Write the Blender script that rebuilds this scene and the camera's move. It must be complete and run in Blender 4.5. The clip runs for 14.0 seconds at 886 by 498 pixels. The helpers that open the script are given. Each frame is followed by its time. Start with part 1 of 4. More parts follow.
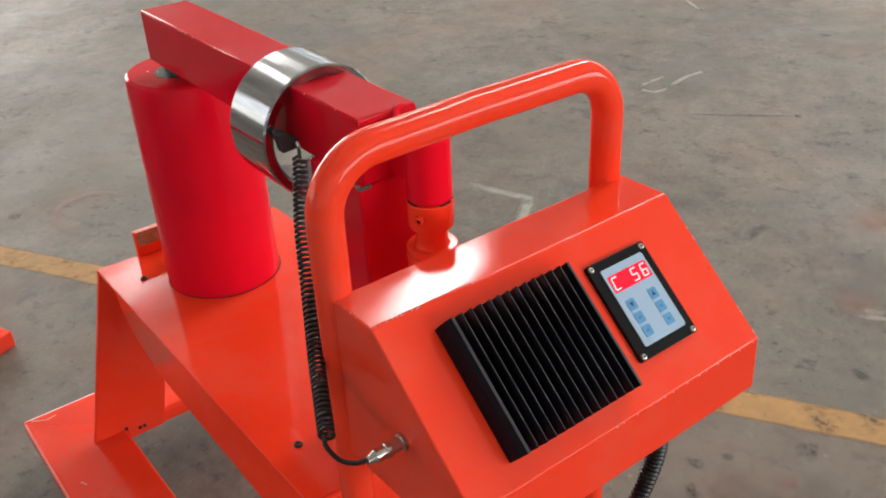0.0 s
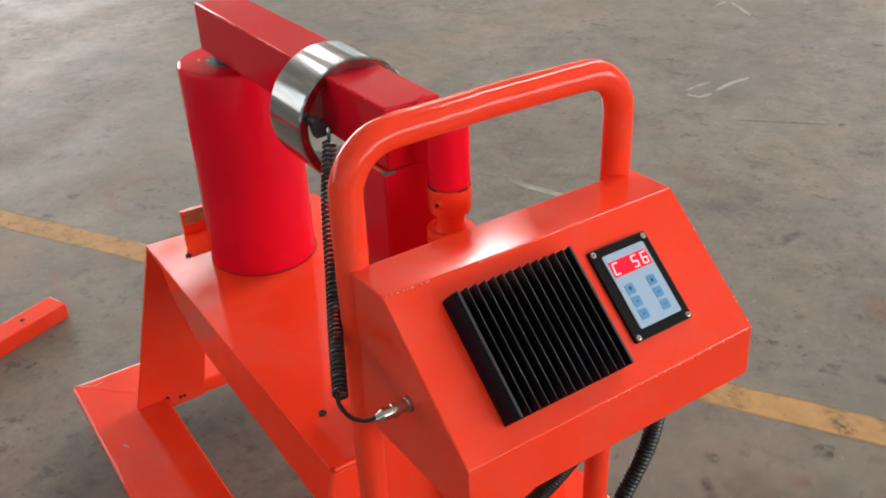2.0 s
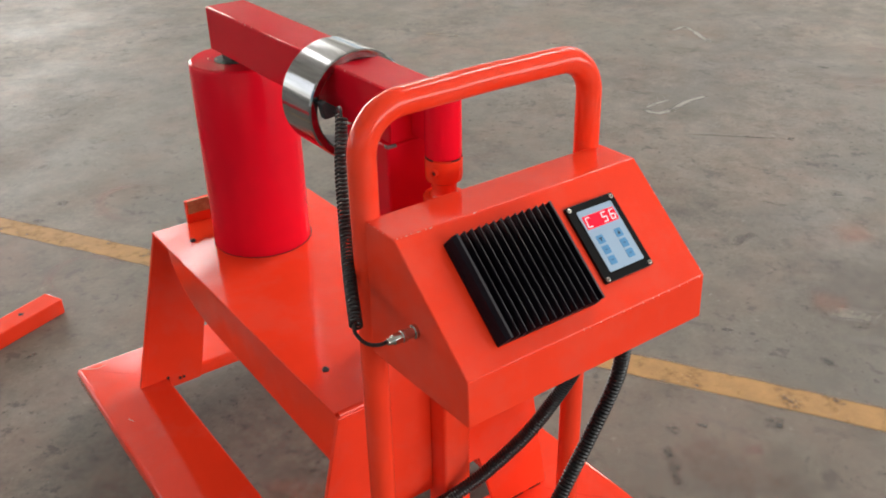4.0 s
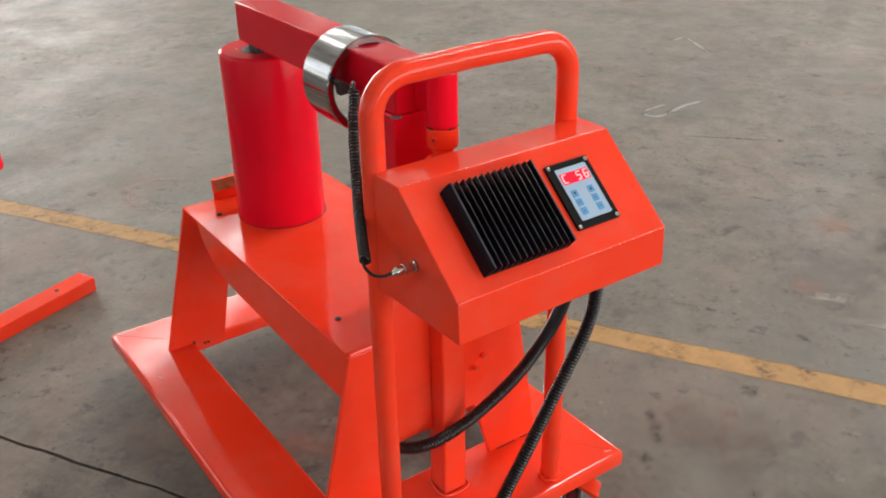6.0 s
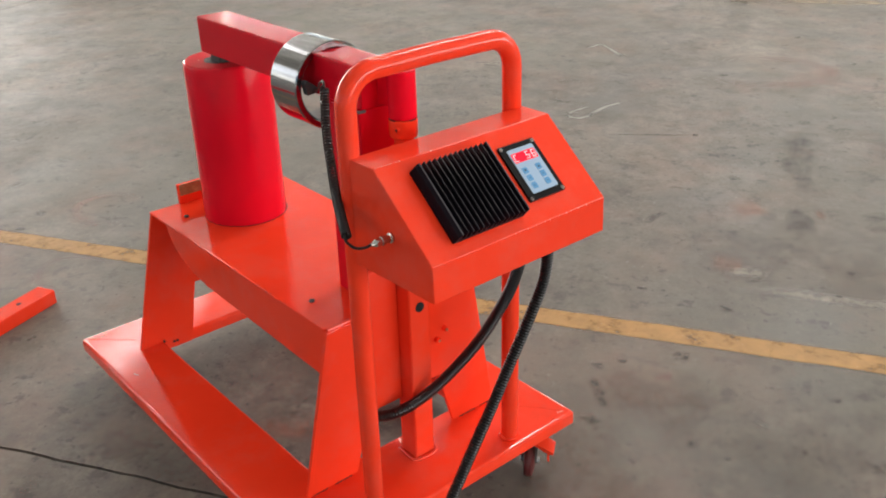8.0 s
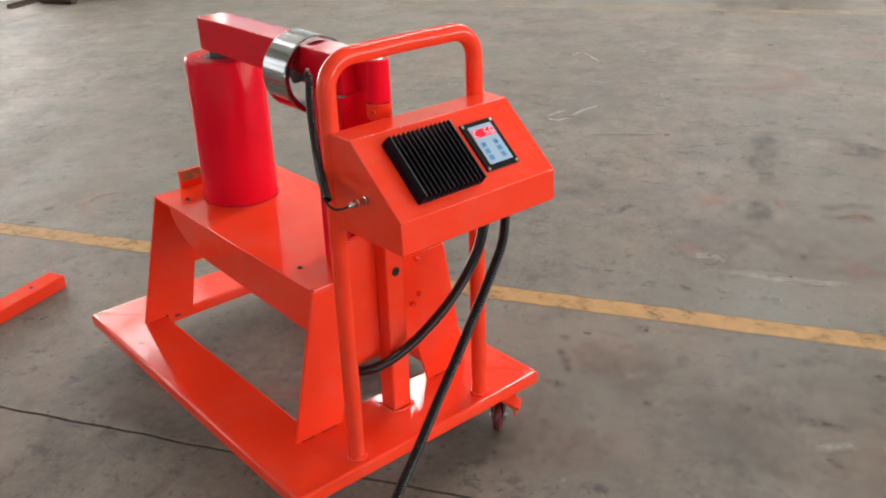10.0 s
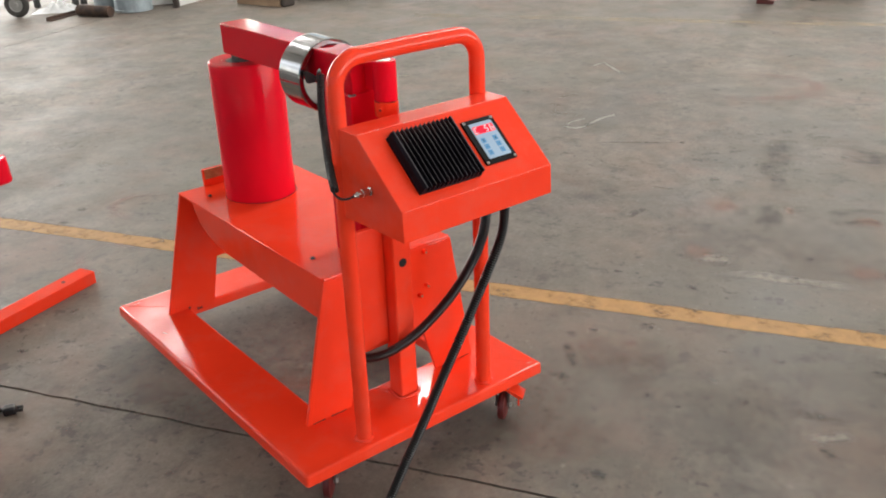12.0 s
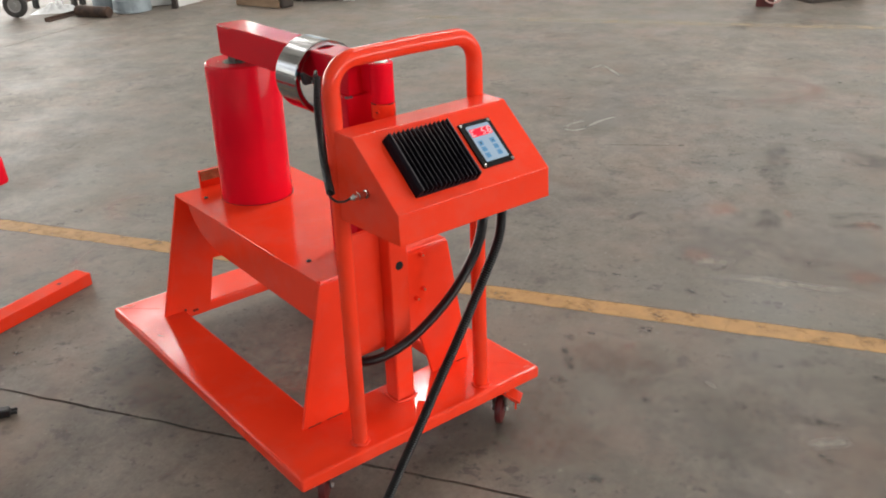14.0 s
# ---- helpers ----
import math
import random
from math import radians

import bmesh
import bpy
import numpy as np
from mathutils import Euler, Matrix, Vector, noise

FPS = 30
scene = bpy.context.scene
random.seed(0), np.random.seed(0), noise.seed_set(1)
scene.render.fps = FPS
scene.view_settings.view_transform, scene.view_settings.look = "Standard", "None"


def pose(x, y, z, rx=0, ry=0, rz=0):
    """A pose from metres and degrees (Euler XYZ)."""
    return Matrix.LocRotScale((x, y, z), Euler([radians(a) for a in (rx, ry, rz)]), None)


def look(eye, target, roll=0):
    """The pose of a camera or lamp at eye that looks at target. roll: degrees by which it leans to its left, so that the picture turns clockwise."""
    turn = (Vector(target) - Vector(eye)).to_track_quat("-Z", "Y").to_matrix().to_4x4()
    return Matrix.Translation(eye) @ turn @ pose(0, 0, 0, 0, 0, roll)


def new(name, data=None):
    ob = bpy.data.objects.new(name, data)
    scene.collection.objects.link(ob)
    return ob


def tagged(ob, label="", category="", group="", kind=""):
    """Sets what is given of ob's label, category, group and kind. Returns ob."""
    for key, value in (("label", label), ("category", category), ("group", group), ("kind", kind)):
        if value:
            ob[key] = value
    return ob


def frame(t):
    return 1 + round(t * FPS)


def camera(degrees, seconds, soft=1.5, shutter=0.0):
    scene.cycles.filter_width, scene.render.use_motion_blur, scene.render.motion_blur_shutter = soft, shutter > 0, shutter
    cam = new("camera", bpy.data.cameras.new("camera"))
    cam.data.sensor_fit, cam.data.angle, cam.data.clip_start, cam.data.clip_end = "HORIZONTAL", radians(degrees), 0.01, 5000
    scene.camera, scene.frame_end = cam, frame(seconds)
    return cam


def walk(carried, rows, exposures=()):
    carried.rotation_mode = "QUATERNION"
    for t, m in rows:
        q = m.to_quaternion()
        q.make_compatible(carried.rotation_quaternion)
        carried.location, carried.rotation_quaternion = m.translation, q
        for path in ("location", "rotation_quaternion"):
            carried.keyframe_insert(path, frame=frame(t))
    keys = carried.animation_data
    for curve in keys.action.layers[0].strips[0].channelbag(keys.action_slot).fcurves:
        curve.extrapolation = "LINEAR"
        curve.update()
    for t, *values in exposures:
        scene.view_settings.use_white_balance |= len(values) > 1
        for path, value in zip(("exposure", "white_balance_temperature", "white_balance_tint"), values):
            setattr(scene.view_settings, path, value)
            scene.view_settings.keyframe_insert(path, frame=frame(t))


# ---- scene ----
import itertools

cam = camera(50.8, 14.0, soft=1.9)
PATH = [
    (0, (-0.582, -0.684, 1.486), (0.443, 0.709, 0.481), -2.9),
    (0.5, (-0.585, -0.687, 1.486), (0.436, 0.711, 0.484), -2.9),
    (1, (-0.595, -0.704, 1.489), (0.414, 0.7, 0.483), -2.8),
    (1.5, (-0.602, -0.739, 1.494), (0.369, 0.687, 0.482), -2.9),
    (2, (-0.596, -0.775, 1.507), (0.343, 0.68, 0.505), -2.4),
    (2.5, (-0.626, -0.79, 1.504), (0.347, 0.647, 0.512), -1.7),
    (3, (-0.679, -0.836, 1.506), (0.323, 0.597, 0.536), -1.6),
    (5.5, (-0.836, -1.059, 1.52), (0.192, 0.383, 0.591), -0.8),
    (6, (-0.874, -1.128, 1.523), (0.139, 0.333, 0.608), -1.1),
    (6.5, (-0.895, -1.173, 1.531), (0.141, 0.28, 0.627), -1.5),
    (7, (-0.945, -1.182, 1.542), (0.139, 0.252, 0.665), -1.2),
    (7.5, (-1.021, -1.204, 1.539), (0.099, 0.186, 0.637), -1.5),
    (8, (-1.057, -1.247, 1.544), (0.092, 0.13, 0.659), -1.7),
    (10.5, (-1.21, -1.542, 1.557), (-0.047, -0.153, 0.711), -2.0),
    (11, (-1.219, -1.583, 1.556), (-0.068, -0.173, 0.726), -1.9),
    (11.5, (-1.222, -1.623, 1.556), (-0.09, -0.195, 0.732), -2.0),
    (12, (-1.222, -1.631, 1.554), (-0.101, -0.195, 0.729), -2.3),
    (12.5, (-1.224, -1.634, 1.555), (-0.102, -0.192, 0.742), -2.3),
    (13, (-1.219, -1.635, 1.554), (-0.094, -0.195, 0.741), -2.2),
    (13.5, (-1.212, -1.626, 1.551), (-0.085, -0.191, 0.733), -2.2),
    (14, (-1.209, -1.623, 1.551), (-0.085, -0.187, 0.729), -2.1),
]
walk(cam, [(t, look(eye, target, roll)) for t, eye, target, roll in PATH], [(0.0, 0.12), (3.0, 0.16), (5.5, 0.18), (8.0, 0.22), (11.0, 0.25), (12.5, 0.19), (13.0, 0.12), (14.0, 0.11)])

# ---- light ----
# The hall runs along u and is crossed by v; both are turned from the cart's own x and y.


def hall(u, v, z=0.0):
    """A place in the hall's own directions, in metres."""
    c, s = math.cos(radians(-59.0)), math.sin(radians(-59.0))
    return Vector((c * u - s * v, s * u + c * v, z))


ROOF = 8.0
STRIPS = ((-10.1, 4.6, 6.6, 30), (-11.4, 8.7, 13.0, 20), (-10.1, 8.7, 13.0, 26), (-4.6, 8.8, 11.7, 75), (1.5, 3.2, 19.8, 64))   # u, from v, to v, watts a square metre
world = bpy.data.worlds.new("world")
scene.world = world
world.use_nodes = True
sky = world.node_tree.nodes.new("ShaderNodeTexSky")
sky.sky_type, sky.sun_disc, sky.sun_elevation, sky.sun_rotation = "NISHITA", False, radians(50), radians(20)
world.node_tree.links.new(sky.outputs[0], world.node_tree.nodes["Background"].inputs[0])
world.node_tree.nodes["Background"].inputs[1].default_value = 0.1


def area_lamp(name, m, sx, sy, watts, colour):
    data = bpy.data.lights.new(name, "AREA")
    data.shape, data.size, data.size_y, data.energy, data.color = "RECTANGLE", sx, sy, watts, colour
    ob = new(name, data)
    ob.matrix_world = m
    return ob


for su, v0, v1, glow in STRIPS:
    area_lamp("skylight_glow", Matrix.Translation(hall(su, (v0 + v1) / 2, ROOF + 0.05)) @ pose(0, 0, 0, 0, 0, -59.0), 0.9, v1 - v0, glow * 0.9 * (v1 - v0), (1.0, 0.97, 0.93))
area_lamp("gate_glow", Matrix.Translation(hall(-14.2, 10.6, 2.6)) @ pose(0, 0, 0, 90, 0, -59.0 - 90), 11.4, 5.0, 1250, (1.0, 0.965, 0.91))
# unseen west window, added to brighten the trolley's left side
area_lamp("unseen_window_glow", Matrix.Translation(hall(-14.2, -4.5, 3.1)) @ pose(0, 0, 0, 90, 0, -59.0 - 90), 11.0, 4.2, 280, (1.0, 0.98, 0.95))
area_lamp("unseen_window_glow", Matrix.Translation(hall(16.1, 0.0, 2.9)) @ pose(0, 0, 0, 90, 0, -59.0 + 90), 22.0, 4.6, 1900, (1.0, 0.98, 0.95))
for wu, width, watts in ((-11.5, 3.0, 600), (-8.0, 4.0, 2700), (2.5, 17.0, 3500)):
    area_lamp("unseen_window_glow", Matrix.Translation(hall(wu, 20.1, 4.4)) @ pose(0, 0, 0, 90, 0, -59.0), width, 3.0, watts, (1.0, 0.98, 0.95))
# unseen window behind the camera, added as fill light
area_lamp("unseen_window_glow", Matrix.Translation(hall(0.0, -12.1, 3.1)) @ pose(0, 0, 0, 90, 0, -59.0 + 180), 24.0, 4.4, 5100, (1.0, 0.98, 0.95))

# ---- helpers for meshes ----


def thing(name, label, category, m=None, group="", kind=""):
    ob = new(name)
    ob.empty_display_size = 0.1
    ob.matrix_world = m or Matrix()
    return tagged(ob, label, category, group, kind)


def finish(bm, angle=21):
    for f in bm.faces:
        f.smooth = len(f.verts) <= 4
    for e in bm.edges:
        e.smooth = len(e.link_faces) == 2 and e.calc_face_angle(0) < radians(angle)
    # wide plates stay flat between their rounded edges
    for f in bm.faces:
        beside = [g.calc_area() for e in f.edges if e.smooth and e.calc_face_angle(0) > 0.01 for g in e.link_faces if g is not f]
        if beside and f.calc_area() > 6 * max(beside):
            f.smooth = False
    return bm


def mesh_of(name, bm, material):
    finish(bm)
    me = bpy.data.meshes.new(name)
    bm.to_mesh(me)
    bm.free()
    me.materials.append(material)
    return me


def part(name, bm, material, parent, label=""):
    """One mesh under a thing or a part, in the thing's own coordinates."""
    ob = new(name, mesh_of(name, bm, material))
    ob.parent = parent
    if label:
        ob["label"] = label
    return ob


def solid(name, bm, material, label, category, m=None, group="", kind=""):
    """A thing of one mesh."""
    ob = new(name, mesh_of(name, bm, material))
    ob.matrix_world = m or Matrix()
    return tagged(ob, label, category, group, kind)


def bevelled(bm, width, segments=2, angle=40):
    if width > 0:
        edges = [e for e in bm.edges if len(e.link_faces) == 2 and e.calc_face_angle(0) > radians(angle)]
        bmesh.ops.bevel(bm, geom=edges, offset=width, segments=segments, profile=0.5, affect="EDGES", clamp_overlap=True)
    return bm


def box(x0, x1, y0, y1, z0, z1, bevel=0.0, segments=2):
    bm = bmesh.new()
    bmesh.ops.create_cube(bm, size=1)
    for v in bm.verts:
        v.co = Vector(((x0 + x1) / 2 + v.co.x * (x1 - x0), (y0 + y1) / 2 + v.co.y * (y1 - y0), (z0 + z1) / 2 + v.co.z * (z1 - z0)))
    return bevelled(bm, bevel, segments)


def prism(points, axis, a0, a1, bevel=0.0, segments=2):
    """A flat outline, pushed along an axis. Outline: (y, z) for x, (x, z) for y, (x, y) for z."""
    def place(p, a):
        return {"x": (a, p[0], p[1]), "y": (p[0], a, p[1]), "z": (p[0], p[1], a)}[axis]
    bm = bmesh.new()
    low = [bm.verts.new(place(p, a0)) for p in points]
    high = [bm.verts.new(place(p, a1)) for p in points]
    bm.faces.new(low)
    bm.faces.new(high)
    n = len(points)
    for i in range(n):
        bm.faces.new((low[i], low[(i + 1) % n], high[(i + 1) % n], high[i]))
    bmesh.ops.recalc_face_normals(bm, faces=bm.faces)
    return bevelled(bm, bevel, segments)


def spin(profile, segments=32, m=None):
    """A turned body round z from (radius, height) pairs."""
    bm = bmesh.new()
    rings = []
    for r, z in profile:
        if r < 1e-6:
            rings.append([bm.verts.new((0, 0, z))])
        else:
            rings.append([bm.verts.new((r * math.cos(2 * math.pi * k / segments), r * math.sin(2 * math.pi * k / segments), z)) for k in range(segments)])
    for a, b in zip(rings, rings[1:]):
        for k in range(segments):
            q = (k + 1) % segments
            if len(a) == 1:
                bm.faces.new((a[0], b[q], b[k]))
            elif len(b) == 1:
                bm.faces.new((a[k], a[q], b[0]))
            else:
                bm.faces.new((a[k], a[q], b[q], b[k]))
    bmesh.ops.recalc_face_normals(bm, faces=bm.faces)
    if m:
        bm.transform(m)
    return bm


def curve_points(points, steps=10):
    """A smooth line through the points."""
    p = [Vector(q) for q in points]
    p = [2 * p[0] - p[1]] + p + [2 * p[-1] - p[-2]]
    out = []
    for i in range(1, len(p) - 2):
        for k in range(steps):
            t = k / steps
            out.append(0.5 * (2 * p[i] + (p[i + 1] - p[i - 1]) * t + (2 * p[i - 1] - 5 * p[i] + 4 * p[i + 1] - p[i + 2]) * t * t
                              + (3 * p[i] - p[i - 1] - 3 * p[i + 1] + p[i + 2]) * t ** 3))
    return out + [p[-2]]


def tube(points, radius, segments=18, ribs=0.0, caps=True):
    """A round tube along a line; ribs: the depth of rings on every second step."""
    p = [Vector(q) for q in points]
    bm = bmesh.new()
    rings, side = [], None
    for i, c in enumerate(p):
        ahead = (p[min(i + 1, len(p) - 1)] - p[max(i - 1, 0)]).normalized()
        if side is None:
            side = ahead.orthogonal().normalized()
        side = (side - ahead * side.dot(ahead)).normalized()
        up = ahead.cross(side)
        r = radius - (ribs if i % 2 else 0.0)
        rings.append([bm.verts.new(c + r * (math.cos(a) * side + math.sin(a) * up)) for a in (2 * math.pi * k / segments for k in range(segments))])
    for a, b in zip(rings, rings[1:]):
        for k in range(segments):
            bm.faces.new((a[k], a[(k + 1) % segments], b[(k + 1) % segments], b[k]))
    if caps:
        bm.faces.new(rings[0])
        bm.faces.new(rings[-1])
    bmesh.ops.recalc_face_normals(bm, faces=bm.faces)
    return bm


def even(points, step):
    """The same line in even steps."""
    p = [Vector(q) for q in points]
    out, left = [p[0]], step
    for a, b in zip(p, p[1:]):
        length, done = (b - a).length, 0.0
        while length - done >= left:
            done += left
            out.append(a.lerp(b, done / length))
            left = step
        left -= length - done
    return out


def joined(*bms):
    """Several bodies in one mesh."""
    out = bmesh.new()
    for bm in bms:
        me = bpy.data.meshes.new("temporary")
        bm.to_mesh(me)
        bm.free()
        out.from_mesh(me)
        bpy.data.meshes.remove(me)
    return out


# ---- materials ----


def material(name, colour, rough=0.5, metal=0.0, coat=0.0, coat_rough=0.05, ior=1.5):
    m = bpy.data.materials.new(name)
    m.use_nodes = True
    b = m.node_tree.nodes["Principled BSDF"]
    b.inputs["Base Color"].default_value = (*colour, 1)
    b.inputs["Roughness"].default_value = rough
    b.inputs["Metallic"].default_value = metal
    b.inputs["Coat Weight"].default_value = coat
    b.inputs["Coat Roughness"].default_value = coat_rough
    b.inputs["IOR"].default_value = ior
    return m, m.node_tree, b


def noise_node(nt, scale, detail=4.0, rough=0.55, stretch=(1, 1, 1), turn=0.0, seed=0.0):
    co = nt.nodes.new("ShaderNodeTexCoord")
    mp = nt.nodes.new("ShaderNodeMapping")
    mp.inputs["Scale"].default_value = stretch
    mp.inputs["Rotation"].default_value = (0, 0, radians(turn))
    mp.inputs["Location"].default_value = (seed, seed * 0.7, seed * 0.3)
    n = nt.nodes.new("ShaderNodeTexNoise")
    n.inputs["Scale"].default_value, n.inputs["Detail"].default_value, n.inputs["Roughness"].default_value = scale, detail, rough
    nt.links.new(co.outputs["Object"], mp.inputs["Vector"])
    nt.links.new(mp.outputs[0], n.inputs["Vector"])
    return n.outputs["Fac"]


def ramp(nt, fac, stops):
    r = nt.nodes.new("ShaderNodeValToRGB")
    e = r.color_ramp.elements
    while len(e) < len(stops):
        e.new(0.5)
    for el, (at, c) in zip(e, stops):
        el.position = at
        el.color = (*c, 1) if isinstance(c, tuple) else (c, c, c, 1)
    nt.links.new(fac, r.inputs[0])
    return r.outputs[0]


def mixed(nt, fac, a, b, blend="MIX"):
    n = nt.nodes.new("ShaderNodeMix")
    n.data_type, n.blend_type = "RGBA", blend
    for sock, v in ((n.inputs[0], fac), (n.inputs[6], a), (n.inputs[7], b)):
        if isinstance(v, (int, float)):
            sock.default_value = v
        elif isinstance(v, tuple):
            sock.default_value = (*v, 1)
        else:
            nt.links.new(v, sock)
    return n.outputs[2]


def bump(nt, b, height, strength, distance):
    n = nt.nodes.new("ShaderNodeBump")
    n.inputs["Strength"].default_value, n.inputs["Distance"].default_value = strength, distance
    nt.links.new(height, n.inputs["Height"])
    nt.links.new(n.outputs[0], b.inputs["Normal"])


def paint(name, colour, dark, rough=0.12, ior=1.42, dusty=0.16):
    """Brushed-on enamel: slightly uneven in colour, gloss and surface."""
    m, nt, b = material(name, colour, rough, ior=ior)
    c = mixed(nt, ramp(nt, noise_node(nt, 5, 5), [(0.35, 0.0), (0.7, 1.0)]), colour, dark)
    specks = ramp(nt, noise_node(nt, 90, 3, 0.7), [(0.74, 0.0), (0.84, 0.6)])
    c = mixed(nt, specks, c, tuple(0.80 * k for k in colour))
    dust = ramp(nt, noise_node(nt, 6, 7, 0.68, (1, 1, 1), 0, 33.0), [(0.48, 0.0), (0.70, dusty)])
    c = mixed(nt, dust, c, (0.62, 0.22, 0.17))
    nt.links.new(c, b.inputs["Base Color"])
    nt.links.new(ramp(nt, noise_node(nt, 14, 4), [(0.3, rough - 0.04), (0.75, rough + 0.07)]), b.inputs["Roughness"])
    bump(nt, b, noise_node(nt, 26, 3, 0.5), 0.05, 0.002)
    return m


ORANGE = paint("orange_enamel", (0.94, 0.053, 0.018), (0.88, 0.047, 0.016), 0.085, 1.36)
RED = paint("red_enamel", (0.77, 0.006, 0.023), (0.71, 0.005, 0.021), 0.10, 1.22, 0.0)
RED_DULL = paint("red_brushed_paint", (0.68, 0.006, 0.020), (0.62, 0.005, 0.018), 0.10, 1.23, 0.0)


def concrete(nt):
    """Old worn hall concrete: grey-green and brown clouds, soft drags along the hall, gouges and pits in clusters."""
    base = ramp(nt, noise_node(nt, 0.62, 5, 0.6), [(0.32, (0.129, 0.111, 0.091)), (0.5, (0.154, 0.132, 0.108)), (0.68, (0.190, 0.162, 0.131))])
    cloud = ramp(nt, noise_node(nt, 2.4, 7, 0.62, (1.1, 1, 1), 0, 41.0), [(0.34, 0.84), (0.5, 1.0), (0.66, 1.12)])
    base = mixed(nt, 1.0, base, cloud, "MULTIPLY")
    mottle = ramp(nt, noise_node(nt, 9, 8, 0.68, (1.3, 1, 1), 0, 52.0), [(0.36, 0.78), (0.5, 1.0), (0.64, 1.20)])
    base = mixed(nt, 1.0, base, mottle, "MULTIPLY")
    fine = ramp(nt, noise_node(nt, 48, 8, 0.74, (1.3, 1, 1)), [(0.32, 0.78), (0.68, 1.20)])
    base = mixed(nt, 1.0, base, fine, "MULTIPLY")
    green = ramp(nt, noise_node(nt, 1.1, 4, 0.55, (1, 1, 1), 0, 63.0), [(0.44, 0.0), (0.62, 0.6)])
    base = mixed(nt, green, base, (0.154, 0.142, 0.114))
    brown = ramp(nt, noise_node(nt, 1.7, 6, 0.62, (1.2, 1, 1), 0, 27.0), [(0.49, 0.0), (0.68, 0.5)])
    base = mixed(nt, brown, base, (0.212, 0.150, 0.112))
    cool = ramp(nt, noise_node(nt, 1.5, 6, 0.6, (1, 1, 1), 0, 71.0), [(0.50, 0.0), (0.66, 0.45)])
    base = mixed(nt, cool, base, (0.128, 0.122, 0.109))
    rosy = ramp(nt, noise_node(nt, 3.1, 7, 0.66, (1, 1, 1), 0, 94.0), [(0.53, 0.0), (0.70, 0.32)])
    base = mixed(nt, rosy, base, (0.225, 0.140, 0.108))
    streak = ramp(nt, noise_node(nt, 5, 8, 0.7, (0.95, 1, 1), 4, 3.0), [(0.54, 0.0), (0.72, 0.40)])
    base = mixed(nt, streak, base, (0.245, 0.222, 0.188))
    drag = ramp(nt, noise_node(nt, 5.5, 8, 0.7, (0.9, 1, 1), -9, 17.0), [(0.54, 0.0), (0.72, 0.5)])
    base = mixed(nt, drag, base, (0.085, 0.075, 0.066))
    where = ramp(nt, noise_node(nt, 1.9, 3, 0.5, (1, 1, 1), 0, 83.0), [(0.38, 0.35), (0.60, 1.0)])
    gouge = ramp(nt, noise_node(nt, 15, 5, 0.62, (0.95, 1, 1), 8, 23.0), [(0.58, 0.0), (0.66, 0.7)])
    base = mixed(nt, mixed(nt, 1.0, gouge, where, "MULTIPLY"), base, (0.060, 0.052, 0.046))
    pits = ramp(nt, noise_node(nt, 34, 3, 0.55, (1.2, 1, 1), 0, 19.0), [(0.63, 0.0), (0.71, 0.75)])
    base = mixed(nt, mixed(nt, 1.0, pits, where, "MULTIPLY"), base, (0.055, 0.048, 0.043))
    fleck = ramp(nt, noise_node(nt, 28, 5, 0.6, (1.2, 1, 1), 0, 31.0), [(0.66, 0.0), (0.74, 0.5)])
    return mixed(nt, fleck, base, (0.30, 0.275, 0.235))


def floor_material():
    m, nt, b = material("hall_concrete", (0.16, 0.14, 0.12), 0.6, ior=1.36)
    nt.links.new(concrete(nt), b.inputs["Base Color"])
    nt.links.new(ramp(nt, noise_node(nt, 3.0, 6), [(0.3, 0.47), (0.7, 0.66)]), b.inputs["Roughness"])
    bump(nt, b, noise_node(nt, 24, 8, 0.7, (1.2, 1, 1)), 0.35, 0.004)
    return m


def worn_paint(name, colour, low, high, seed, soft=0.0, grain=9, edge=0.0, ends=0.25):
    """Floor paint or chalk worn away in patches, and marks with painted shade."""
    m, nt, b = material(name, colour, 0.6)
    dirt = ramp(nt, noise_node(nt, 18, 6, 0.7, seed=seed), [(0.3, 0.75), (0.7, 1.1)])
    nt.links.new(mixed(nt, 1.0, colour, dirt, "MULTIPLY"), b.inputs["Base Color"])
    keep = ramp(nt, noise_node(nt, grain, 8, 0.72, seed=seed), [(low, 0.0), (high, 1.0)])
    if edge:
        xyz = nt.nodes.new("ShaderNodeSeparateXYZ")
        nt.links.new(nt.nodes.new("ShaderNodeUVMap").outputs[0], xyz.inputs[0])
        keep = mixed(nt, 1.0, keep, ramp(nt, xyz.outputs[0], [(0.0, 0.0), (edge, 0.92), (1.0 - edge, 0.92), (1.0, 0.0)]), "MULTIPLY")
    if soft:
        # the mark thins out towards its own rim
        xyz = nt.nodes.new("ShaderNodeSeparateXYZ")
        nt.links.new(nt.nodes.new("ShaderNodeUVMap").outputs[0], xyz.inputs[0])
        rim = ramp(nt, xyz.outputs[0], [(0.0, 0.0), (0.35, soft), (0.65, soft), (1.0, 0.0)])
        keep = mixed(nt, 1.0, keep, mixed(nt, 1.0, rim, ramp(nt, xyz.outputs[1], [(0.0, 0.0), (ends, 1.0), (1.0 - ends, 1.0), (1.0, 0.0)]), "MULTIPLY"), "MULTIPLY")
    nt.links.new(keep, b.inputs["Alpha"])
    return m


